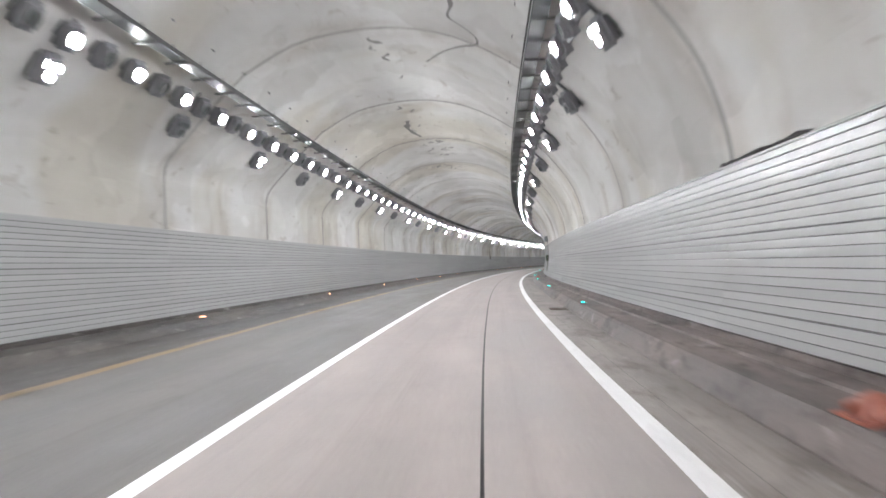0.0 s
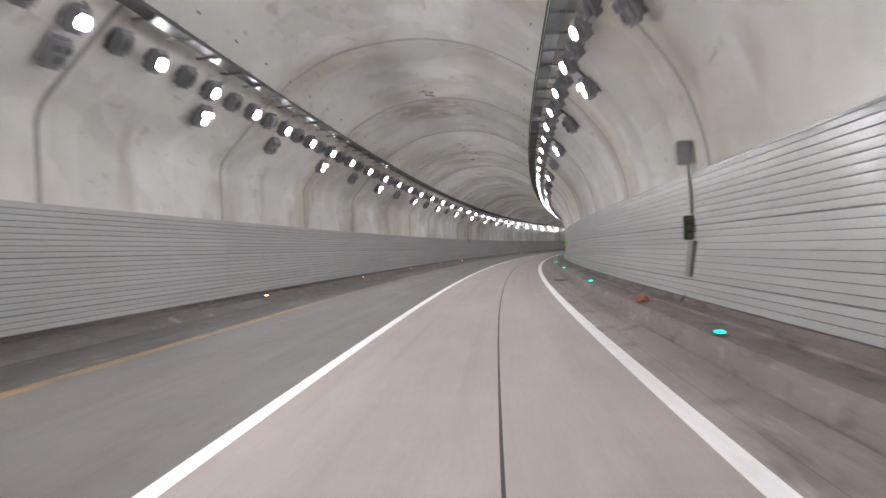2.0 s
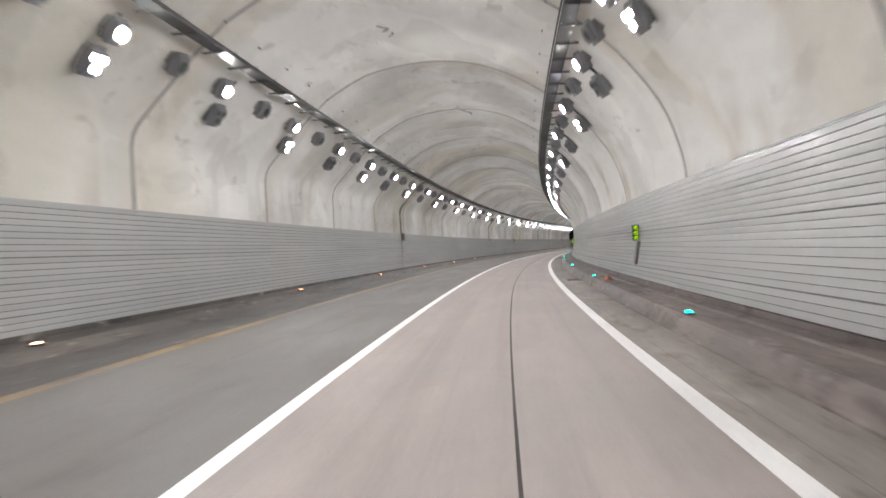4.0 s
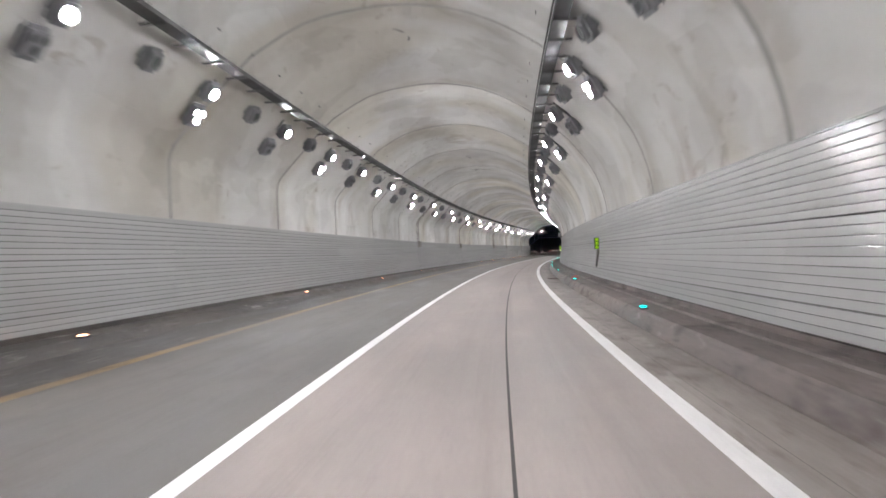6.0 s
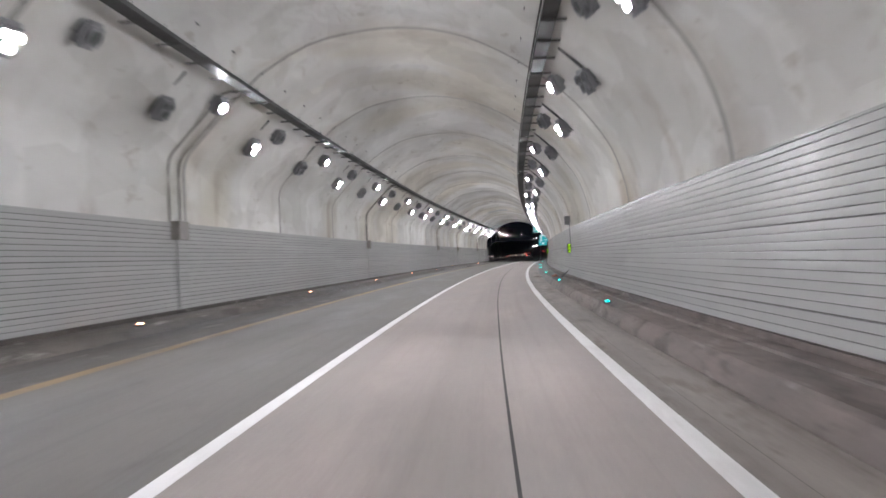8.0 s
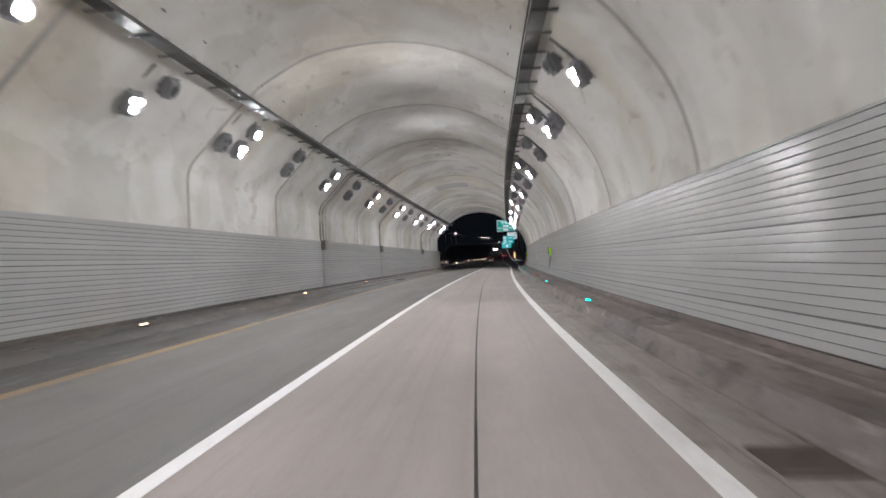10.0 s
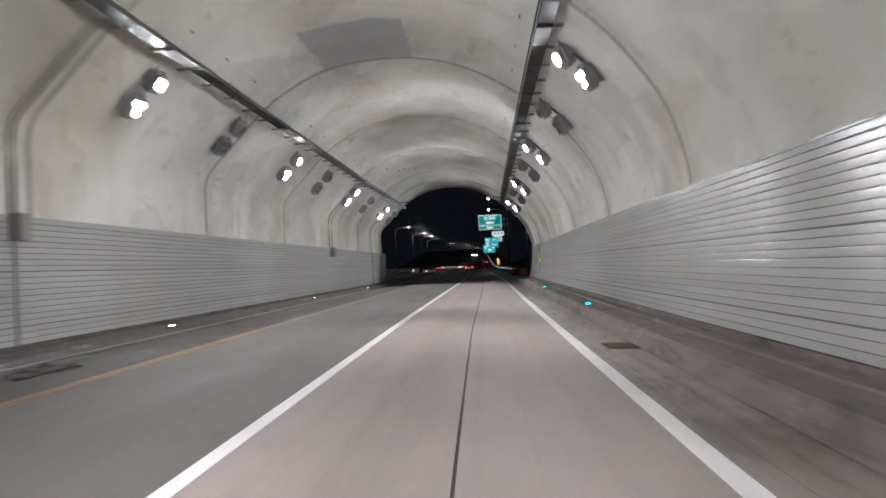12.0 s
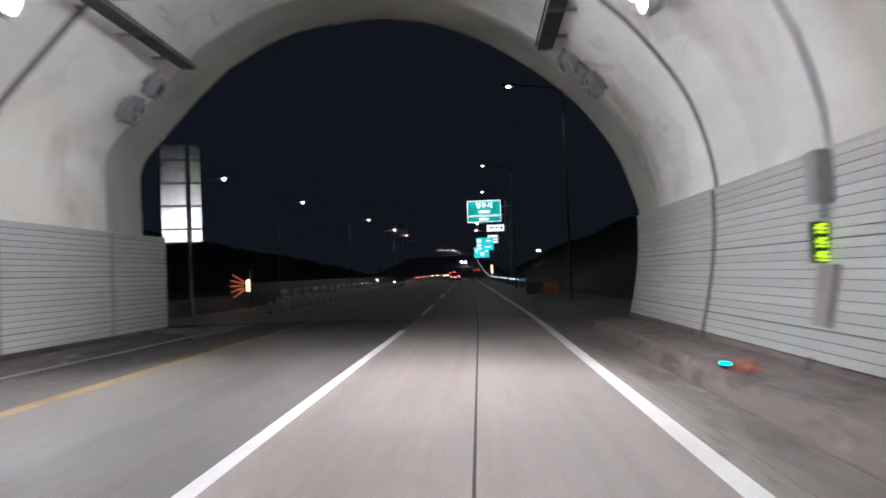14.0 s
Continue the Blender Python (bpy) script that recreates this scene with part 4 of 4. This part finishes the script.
# ---- junction boxes with conduits on the left wall ----
def junction(double=True, channel=False):
    m = thing("junction_box", "grey junction box with conduits from the cable tray", "junction box", "junction boxes")
    part("box", block((0.24, 0.72 if double else 0.36, 0.46), (0.14, 0, 2.28), 0.015), M_JUNCTION, m)
    path = [(0.03, 0, 2.45), (0.03, 0, 3.3), (0.03, 0, 3.8), (0.075, 0, 4.05), (0.17, 0, 4.22), (0.34, 0, 4.40), (0.92, 0, 5.00), (1.50, 0, 5.60), (1.95, 0, 5.72)]
    apart = 0.36 if double else 0.10
    for dy in (-apart, apart):
        part("conduit", pipe([(x, y + dy, z) for x, y, z in path], 0.027), M_JUNCTION, m)
    if channel:
        part("cover_channel", block((0.03, 0.11, 1.80), (0.058, 0, 1.18), 0.006), M_CHANNEL, m, "dusty grey cover channel over the cladding")
    return m


M_JUNCTION = surf("dusty_box_paint", (0.19, 0.180, 0.163), (0.30, 0.283, 0.258), size=0.4, fine=30, bump=0.05, vary=0.1, rough=(0.5, 0.7))
M_CHANNEL = surf("dusty_channel_paint", (0.24, 0.24, 0.235), (0.36, 0.36, 0.35), size=0.4, fine=30, bump=0.05, vary=0.05)
for i, s in enumerate((152.7, 211.6, 241.0, 279.2, 299.2, 329.3)):
    junction(i % 2 == 1, s < 320).matrix_world = post(s, -5.88, 0)


# ---- soot and debris caught on the cladding's top edge ----
clumps = random.Random(5)
M_LITTER = surf("dark_litter", (0.03, 0.024, 0.02), (0.08, 0.06, 0.05), size=0.2, fine=30, vary=0.3)
M_SIGNPALE = mat("pale_cable_sheath", (0.24, 0.24, 0.23), 0.6)
for s0, n in ((16.2, 9), (17.9, 5)):
    m = thing("debris", "black soot and debris on the cladding's top edge", "debris", "debris on the cladding")
    for i in range(n):
        bm = bmesh.new()
        bmesh.ops.create_icosphere(bm, subdivisions=2, radius=1.0)
        for v in bm.verts:
            v.co *= 1 + 0.5 * noise.noise(v.co * 1.7 + Vector((i * 3.1, s0, 0)))
        bmesh.ops.scale(bm, vec=(0.05, clumps.uniform(0.08, 0.22), clumps.uniform(0.018, 0.04)), verts=bm.verts)
        bmesh.ops.translate(bm, vec=(clumps.uniform(-0.02, 0.02), -0.8 + 1.6 * i / n + clumps.uniform(-0.05, 0.05), 0.02), verts=bm.verts)
        part("clump", bm, M_SEAM, m)
    m.matrix_world = post(s0, right_u(2.5) - 0.03, 2.49)

heap = thing("debris", "dark brown heap of litter beside the kerb", "debris", "debris on the cladding")
for i in range(14):
    bm = bmesh.new()
    bmesh.ops.create_icosphere(bm, subdivisions=2, radius=1.0)
    for v in bm.verts:
        v.co *= 1 + 0.6 * noise.noise(v.co * 1.9 + Vector((i * 2.3, 1.0, 0)))
    bmesh.ops.scale(bm, vec=(clumps.uniform(0.06, 0.14), clumps.uniform(0.12, 0.3), clumps.uniform(0.03, 0.08)), verts=bm.verts)
    bmesh.ops.translate(bm, vec=(clumps.uniform(-0.16, 0.16), clumps.uniform(-0.75, 0.75), 0.02), verts=bm.verts)
    part("clump", bm, M_LITTER, heap)
heap.matrix_world = post(297.0, -4.3, 0.045)

# pale cable along the kerb towards the portal
cable = link("kerb_cable", pipe([at(s, -4.90 + 0.012 * math.sin(s * 0.8), 0.088) for s in range(276, 353, 2)], 0.017, 6), M_SIGNPALE)
tagged(cable, "pale plastic cable laid along the dirty kerb", "cable")

# ---- the car ahead, in the left lane ----
M_CARPAINT = mat("dark_red_car_paint", (0.038, 0.010, 0.011), 0.25, 0.3)
M_CARGLASS = mat("dark_car_glass", (0.012, 0.013, 0.015), 0.08)
M_TYRE = mat("black_rubber", (0.02, 0.02, 0.02), 0.8)
M_PLASTIC = mat("black_plastic", (0.025, 0.025, 0.027), 0.5)
M_TAIL = mat("tail_lamp", (1.0, 0.14, 0.10), 0.3, emit=2.0)
# the plate's lit look is emission in its own material
M_PLATE = mat("glowing_plate_white", (0.7, 0.7, 0.7), 0.5, emit=0.25)


def loft(sections, bm=None):
    """Rings of equal length joined to a closed skin."""
    own = bm or bmesh.new()
    rings = [[own.verts.new(v) for v in r] for r in sections]
    k = len(rings[0])
    for a, b in zip(rings[:-1], rings[1:]):
        for j in range(k):
            own.faces.new((a[j], a[(j + 1) % k], b[(j + 1) % k], b[j]))
    own.faces.new(rings[0][::-1])
    own.faces.new(rings[-1])
    bmesh.ops.recalc_face_normals(own, faces=own.faces)
    return own


def ring_at(y, w, z0, z1, r):
    """A rounded upright rectangle across the car."""
    pts = []
    for cx, cz, a0 in ((w - r, z1 - r, 0), (-w + r, z1 - r, 90), (-w + r, z0 + r, 180), (w - r, z0 + r, 270)):
        for i in range(4):
            a = radians(a0 + 30 * i)
            pts.append((cx + r * math.cos(a), y, cz + r * math.sin(a)))
    return pts


def sedan(body_mat, label):
    car = thing("car", label, "car")
    body = part("body", loft([ring_at(-2.25, 0.74, 0.34, 0.82, 0.10), ring_at(-2.15, 0.84, 0.26, 0.94, 0.12), ring_at(-1.6, 0.88, 0.22, 0.98, 0.14), ring_at(-0.6, 0.89, 0.22, 0.95, 0.14), ring_at(0.8, 0.89, 0.22, 0.93, 0.14), ring_at(1.6, 0.87, 0.22, 0.84, 0.14), ring_at(2.15, 0.80, 0.26, 0.72, 0.12), ring_at(2.3, 0.68, 0.34, 0.62, 0.1)]), body_mat, car)
    cab = loft([[(x * w, y + (z - 0.93) * dy, z) for x, z in ((1, 0.93), (0.97, 1.12), (0.80, 1.40), (0.62, 1.45), (-0.62, 1.45), (-0.80, 1.40), (-0.97, 1.12), (-1, 0.93))] for w, y, dy in ((0.80, -1.75, 1.0), (0.82, -1.2, 0.35), (0.83, 0.3, -0.1), (0.78, 1.25, -1.25))])
    part("cabin", cab, body_mat, car)
    bm = bmesh.new()
    v = [bm.verts.new(p) for p in ((-0.72, -1.64, 0.97), (0.72, -1.64, 0.97), (0.60, -1.245, 1.37), (-0.60, -1.245, 1.37))]
    bm.faces.new(v)
    bmesh.ops.solidify(bm, geom=bm.faces[:], thickness=0.03)
    part("rear_window", bm, M_CARGLASS, car, "dark rear window")
    for sx in (-1, 1):
        bm = bmesh.new()
        q = [(sx * 0.80, -1.15, 1.0), (sx * 0.80, 0.85, 1.0), (sx * 0.70, 0.25, 1.36), (sx * 0.70, -0.85, 1.36)]
        bm.faces.new([bm.verts.new(p) for p in (q if sx < 0 else q[::-1])])
        bmesh.ops.solidify(bm, geom=bm.faces[:], thickness=-0.03)
        part("side_window", bm, M_CARGLASS, car)
        part("tail_light", block((0.30, 0.10, 0.17), (sx * 0.66, -2.19, 0.80), 0.03), M_TAIL, car, "glowing red tail light")
        part("mirror", block((0.20, 0.12, 0.13), (sx * 0.99, 0.72, 1.02), 0.03), body_mat, car)
        for y in (-1.35, 1.40):
            bm = bmesh.new()
            bmesh.ops.create_cone(bm, cap_ends=True, segments=24, radius1=0.32, radius2=0.32, depth=0.20, matrix=Matrix.Translation((sx * 0.79, y, 0.32)) @ Matrix.Rotation(radians(90), 4, "Y"))
            bmesh.ops.bevel(bm, geom=[e for e in bm.edges if e.is_boundary or len(e.link_faces) == 2 and abs(e.calc_face_angle(0)) > 1], offset=0.03, segments=2, affect="EDGES")
            wheel = part("wheel", bm, M_TYRE, car)
            part("rim", rod((sx * 0.88, y, 0.32), (sx * 0.902, y, 0.32), 0.19, sides=16), M_STEEL, wheel)
    part("bumper", block((1.66, 0.14, 0.22), (0, -2.24, 0.42), 0.05), M_PLASTIC, car, "dark lower rear bumper")
    part("number_plate", block((0.52, 0.02, 0.11), (0, -2.262, 0.66), 0.004), M_PLATE, car, "small white plate with a glow put in")
    return car


sedan(M_CARPAINT, "dark red saloon car with glowing tail lights in the other lane").matrix_world = post(491.5, -0.5, 0.03)

# ---- outside the portal ----
PS = PORTAL
def wing(name, u0, u1, s0, s1, h, label, cat):
    ob = link_mesh(name, sweep_mesh(name, [(u0, -0.36), (u0, h - 0.03), (u0 + 0.03, h), (u1 - 0.03, h), (u1, h - 0.03), (u1, -0.36)], s0, s1, step=8, closed=True, caps=True), M_BARRIER)
    return tagged(ob, label, cat)


wing("wing_wall", -6.4, -5.9, PS + 0.01, PS + 1.12, 2.49, "low grey concrete wing wall behind the cladding", "wall")
wing("concrete_barrier", -9.95, -9.55, PS + 0.1, PS + 30, 0.62, "low grey concrete barrier beside the road", "barrier")
wing("concrete_barrier", -14.2, -13.8, PS + 36, PS + 160, 1.25, "long grey concrete wall beyond the median", "barrier")

# sign seen from behind
sg = thing("road_sign", "back of a white aluminium road sign on a steel post", "road sign")
part("post", rod((0.22, -0.29, -0.3), (0.22, -0.29, 6.75), 0.08, sides=14), M_SIGNALU, sg)
part("panel", block((1.5, 0.04, 3.8), (-0.05, -0.14, 4.9), 0.01), M_SIGNALU, sg, "bare aluminium sign back")
for z in (3.5, 4.4, 5.3, 6.2):
    part("rail", block((1.46, 0.05, 0.07), (-0.05, -0.185, z), 0.005), M_POLE, sg)
sg.matrix_world = outside(365, -9.6, -0.05, 24)

# street lamps
M_LAMPPOLE = surf("dull_pole_paint", (0.012, 0.012, 0.013), (0.03, 0.03, 0.032), size=0.6, fine=20, vary=0.05, rough=(0.5, 0.7))


def street_lamp(side, h):
    pole = M_POLE if side > 0 else M_LAMPPOLE
    m = thing("street_lamp", "tall grey street lamp with a lit head", "street lamp", "street lamps")
    part("pole", rod((0, 0, -1.3), (0, 0, h - 0.55), 0.085, 0.045, 12), pole, m)
    part("arm", pipe([(0, 0, h - 0.6), (-side * 0.5, 0, h - 0.2), (-side * 2.3, 0, h)], 0.03), M_LAMPPOLE, m)
    part("head", block((0.60, 0.30, 0.12), (-side * 2.5, 0, h), 0.04), M_LAMPPOLE, m)
    part("lens", block((0.16, 0.11, 0.045), (-side * 2.5, 0, h - 0.07), 0.018), M_FARLIT, m, "glowing lens")
    return m


for kind, spots in ((street_lamp(1, 9.95), [(371.5, 6.27, 0.0), (406.0, 5.75, 0.6), (429.3, 6.15, 0.5), (456.0, 6.2, 0.3), (483.0, 6.25, 0.0), (512.0, 6.3, 0.0)]), (street_lamp(-1, 8.75), [(392.0, -17.8, -0.1), (415.2, -16.6, 0.1), (443.2, -13.3, 0.0), (461.7, -11.5, -0.5), (484.0, -11.2, -0.4), (508.0, -11.0, -0.4)])):
    kind.matrix_world = post(*spots[0])
    for spot in spots[1:]:
        copy_thing(kind, post(*spot))


def letters(text, size, x, z, parent, material, y=-0.04):
    cu = bpy.data.curves.new("lettering", "FONT")
    cu.offset = 0.012
    cu.body, cu.size, cu.align_x, cu.align_y, cu.extrude = text, size, "CENTER", "CENTER", 0.004
    tmp = new("tmp", cu)
    me = bpy.data.meshes.new_from_object(tmp.evaluated_get(bpy.context.evaluated_depsgraph_get()))
    bpy.data.objects.remove(tmp)
    me.name = "lettering"
    ob = link_mesh("lettering", me, material, parent, "white lettering")
    ob.matrix_local = Matrix.Translation((x, y, z)) @ Matrix.Rotation(radians(90), 4, "X")
    return ob


gs = thing("direction_sign", "large green road sign with white lettering on a roadside pole", "road sign")
part("panel", block((3.85, 0.06, 1.75), (2.6, 0, 8.70), 0.01), M_SIGNGREEN, gs, "green panel with headlight glow put in by emission")
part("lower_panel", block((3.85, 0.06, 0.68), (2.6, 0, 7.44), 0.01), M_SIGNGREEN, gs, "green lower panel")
bm = bmesh.new()
for x, z, w, h in ((2.6, 9.53, 3.75, 0.06), (2.6, 7.87, 3.75, 0.06), (0.72, 8.70, 0.06, 1.70), (4.48, 8.70, 0.06, 1.70), (2.6, 7.74, 3.75, 0.05), (2.6, 7.14, 3.75, 0.05), (0.72, 7.44, 0.05, 0.62), (4.48, 7.44, 0.05, 0.62)):
    block((w, 0.012, h), (x, -0.036, z), 0, None, bm)
part("border", bm, M_SIGNWHITE, gs, "white border")
letters("청주시", 0.72, 2.6, 8.98, gs, M_SIGNWHITE)
bm = bmesh.new()
for x, z, w, h in ((2.6, 8.28, 1.3, 0.28), (2.55, 7.44, 1.05, 0.30)):
    block((w, 0.012, h), (x, -0.036, z), 0, None, bm)
part("text_bar", bm, M_SIGNWHITE, gs, "white bars of small writing")
part("pole", rod((5.6, 0.25, -0.4), (5.6, 0.25, 9.3), 0.16, 0.13, 14), M_POLE, gs)
part("arm", rod((5.6, 0.25, 8.8), (0.9, 0.1, 8.8), 0.08), M_POLE, gs)
part("arm", rod((5.6, 0.25, 7.9), (0.9, 0.1, 7.9), 0.08), M_POLE, gs)
gs.matrix_world = outside(431, 0.05, 0)


def small_sign(label, s, u, z, w, h, material, bars, pole_u):
    m = thing("road_sign", label, "road sign")
    part("panel", block((w, 0.05, h), (0, 0, z), 0.01), material, m)
    bm = bmesh.new()
    for x, dz, bw, bh in bars:
        block((bw, 0.012, bh), (x, -0.032, z + dz), 0, None, bm)
    part("text_bar", bm, M_SIGNWHITE if material is not M_SIGNWHITE else M_PLASTIC, m, "bars of unreadable writing")
    part("pole", rod((pole_u, 0.2, -0.4), (pole_u, 0.2, z + h / 2), 0.12, sides=12), M_POLE, m)
    part("arm", rod((pole_u, 0.2, z), (-w / 2, 0.08, z), 0.06), M_POLE, m)
    m.matrix_world = outside(s, u, 0)
    return m


small_sign("white road sign with dark bars on an arm", 432.5, 3.9, 6.45, 2.0, 0.75, M_SIGNWHITE, [(-0.45, 0.05, 0.5, 0.14), (0.15, 0.05, 0.4, 0.14), (0.7, 0.0, 0.22, 0.3)], 1.8)
small_sign("white direction sign over the road", 482.4, 4.4, 7.1, 1.85, 1.35, M_SIGNWHITE, [(-0.4, 0.2, 0.7, 0.2), (0.35, 0.15, 0.5, 0.2), (0, -0.3, 1.2, 0.16)], 2.4)
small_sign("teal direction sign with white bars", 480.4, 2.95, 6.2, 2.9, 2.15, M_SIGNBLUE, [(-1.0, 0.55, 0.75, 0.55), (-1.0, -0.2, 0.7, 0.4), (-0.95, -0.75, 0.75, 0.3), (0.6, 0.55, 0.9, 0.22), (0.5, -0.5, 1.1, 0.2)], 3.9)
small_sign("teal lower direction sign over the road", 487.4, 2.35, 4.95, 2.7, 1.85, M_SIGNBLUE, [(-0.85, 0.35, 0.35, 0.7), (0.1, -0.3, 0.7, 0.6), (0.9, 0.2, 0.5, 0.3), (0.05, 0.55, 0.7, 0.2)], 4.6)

# guard rails
def guard_rail(s0, s1, u, label):
    g = thing("guard_rail", label, "guard rail", "guard rails")
    sweep("rail", [(u, 0.42), (u - 0.05, 0.48), (u, 0.55), (u - 0.05, 0.62), (u, 0.70), (u + 0.02, 0.70), (u + 0.02, 0.42)], s0, s1, M_SIGNALU, g, step=8, closed=True)
    s = s0
    while s <= s1:
        part("post", rod(at(s, u + 0.08, -0.4), at(s, u + 0.08, 0.72), 0.06, sides=8), M_POLE, g)
        s += 4 if s < 470 else 8
    # emissive strip added for the shine of headlights along the rail
    sweep("reflector_strip", [(u - 0.056, 0.53), (u - 0.056, 0.59)], s0 + 10, s1, M_SIGNWHITE, g, "pale glowing strip for the headlit rail", step=8)
    return g


guard_rail(402, 740, 6.3, "bright steel guard rail on the roadside")
guard_rail(388, 446, -10.8, "steel guard rail along the median")

# water-filled barriers and markers by the road
bar = thing("plastic_barrier", "orange plastic water-filled barrier on the shoulder", "barrier", "plastic barriers")
part("body", loft([[(x, y, 0.0) for x, y in ((-0.45, -0.25), (0.45, -0.25), (0.45, 0.25), (-0.45, 0.25))], [(x, y, 0.3) for x, y in ((-0.45, -0.22), (0.45, -0.22), (0.45, 0.22), (-0.45, 0.22))], [(x, y, 0.75) for x, y in ((-0.42, -0.10), (0.42, -0.10), (0.42, 0.10), (-0.42, 0.10))]]), mat("orange_plastic", (0.62, 0.20, 0.04), 0.5), bar)
bar.matrix_world = outside(385, 6.2, -0.13)
wb = copy_thing(bar, outside(385.6, 5.2, -0.13))
wb["label"] = "pale dusty plastic water-filled barrier on the shoulder"
wb.children[0].data = wb.children[0].data.copy()
wb.children[0].data.materials[0] = M_BARRIER

M_MARKER = mat("warm_marker_panel", (1.0, 0.55, 0.25), 0.4, emit=0.35)
fan = thing("impact_marker", "roadside marker with red reflective vanes and a pale post", "marker")
part("post", rod((0, 0, -0.3), (0, 0, 1.9), 0.07), M_POLE, fan)
part("lamp", block((0.16, 0.16, 0.55), (-0.1, -0.1, 1.15), 0.03), M_MARKER, fan, "warm glowing panel")
for i in range(5):
    a = radians(-35 + 17 * i)
    part("vane", block((0.62, 0.03, 0.07), (-0.52 * math.cos(a) - 0.1, -0.08, 1.15 + 0.62 * math.sin(a)), 0.005, Matrix.Rotation(a, 3, "Y")), M_CHEVRON, fan, "red reflective vane with a slight glow put in")
part("arm", rod((-0.1, 0, 1.5), (0.15, 0, 1.85), 0.04), M_SIGNALU, fan)
fan.matrix_world = outside(371, -8.6, 0)

M_WHITEPLASTIC = mat("white_plastic", (0.75, 0.75, 0.74), 0.5)

# slim posts that part the carriageway from the median
def median_post():
    m = thing("delineator_post", "slim dirty plastic delineator post beside the road", "post", "median posts")
    bm = rod((0, 0, 0.03), (0, 0, 0.50), 0.038, 0.032, sides=10)
    part("tube", bm, M_GREYBOX, m)
    part("foot", rod((0, 0, -0.02), (0, 0, 0.04), 0.10, 0.07, sides=10), M_TYRE, m)
    part("reflector", rod((0, 0, 0.36), (0, 0, 0.44), 0.041, sides=10), M_WHITEPLASTIC, m, "pale reflective band")
    return m


mp = median_post()
mp.matrix_world = post(365.6, -6.3, 0.06)
for k in range(1, 35):
    copy_thing(mp, post(365.6 + 2.2 * k, -6.3, 0.06))

# tall lit marker beside the guard rail
tm = thing("roadside_marker", "tall narrow marker with a warm glowing face", "marker")
part("post", rod((0, 0, -0.4), (0, 0, 2.5), 0.06), M_POLE, tm)
part("panel", block((0.55, 0.06, 1.9), (0, -0.06, 1.5), 0.02), M_MARKER, tm, "warm glowing panel")
tm.matrix_world = post(531.7, 7.5, 0.0)

# wooded ridges and the cut slope beside the road, black against the sky
M_WOODS = surf("dark_woods", (0.03, 0.034, 0.018), (0.11, 0.105, 0.065), size=5, fine=3, bump=0.6, vary=0)


def ridge(name, side, s0, s1, u0, u1, h, label, seed):
    """A bank that rises from u0 to a bumpy crest at u1."""
    n, k = int((s1 - s0) / 4), 12
    verts, faces = [], []
    for i in range(n + 1):
        s = s0 + (s1 - s0) * i / n
        ends = min(1.0, i / (0.12 * n), (n - i) / (0.25 * n))
        top = h * ends * (0.75 + 0.5 * noise.noise((s * 0.012, seed, 0)))
        for j in range(k + 1):
            a = j / k
            rough = 0.10 * h * noise.noise((s * 0.09, a * 4, seed + 3)) + 0.05 * h * noise.noise((s * 0.4, a * 9, seed + 5))
            verts.append(at(s, side * (u0 + (u1 - u0) * a), -0.45 - climb(s) + top * a**0.8 + rough * min(1, 3 * a) * ends))
        if i:
            faces += [((k + 1) * (i - 1) + j, (k + 1) * (i - 1) + j + 1, (k + 1) * i + j + 1, (k + 1) * i + j) for j in range(k)]
    me = bpy.data.meshes.new(name)
    me.from_pydata(verts, [], faces)
    return tagged(link_mesh(name, me, M_WOODS), label, "hillside", kind="structure")


ridge("hillside_right", 1, 362, 700, 11.0, 60.0, 22.0, "dark wooded cut slope beside the road at night", 1.0)
ridge("hillside_left", -1, 420, 1150, 60.0, 180.0, 34.0, "dark wooded ridge beyond the other carriageway", 7.0)

# distant lights of the valley
far = thing("distant_lights", "small warm and white lights far down the road", "distant lights", kind="stuff")
bmw, bmr, bmc = bmesh.new(), bmesh.new(), bmesh.new()
for s, u, z in ((1030, -20.0, -2.75), (1030, -17.2, -2.8), (1030, -14.5, -2.9), (1030, -12.2, -3.0), (1030, -10.0, -3.1), (1030, -8.0, -3.3), (1030, -6.0, -4.2), (1030, -3.3, -6.6), (1030, -0.2, -7.6), (1030, 3.4, -7.8), (531, 18.0, 5.4), (532, 18.7, 5.3)):
    block((0.24, 0.2, 0.24) if s > 1000 else (0.2, 0.1, 0.2), at(s, u, z), 0.05, None, bmc)
for s, u, z in ((731, -9.4, -0.6), (521, -5.9, 0.7), (521, -4.7, 0.76), (521, -3.3, 0.7), (521, -2.6, 0.8), (521, -7.8, 0.63), (451, -17.6, 0.65), (451, -10.8, 0.86), (451, -8.4, 0.53)):
    k = 0.4 if s > 700 else 0.16
    block((k, 0.1, k), at(s, u, z), 0.03, None, bmw)
for s, u, z in ((561, 3.8, 0.8), (561, 4.7, 0.8), (521, -9.4, 0.57), (521, -8.8, 0.5), (545, -2.4, 0.85), (545, -1.4, 0.85)):
    block((0.2, 0.1, 0.13), at(s, u, z), 0.03, None, bmr)
part("white_lights", bmc, M_VALLEY, far)
part("warm_lights", bmw, M_WARM, far)
part("red_lights", bmr, M_RED, far)
for s, u in ((631.5, 0.1), (631.5, 1.5)):
    part("headlight", block((0.6, 0.1, 0.5), at(s, u, 1.35), 0.15), M_HEADLIGHT, far, "white headlight glow")
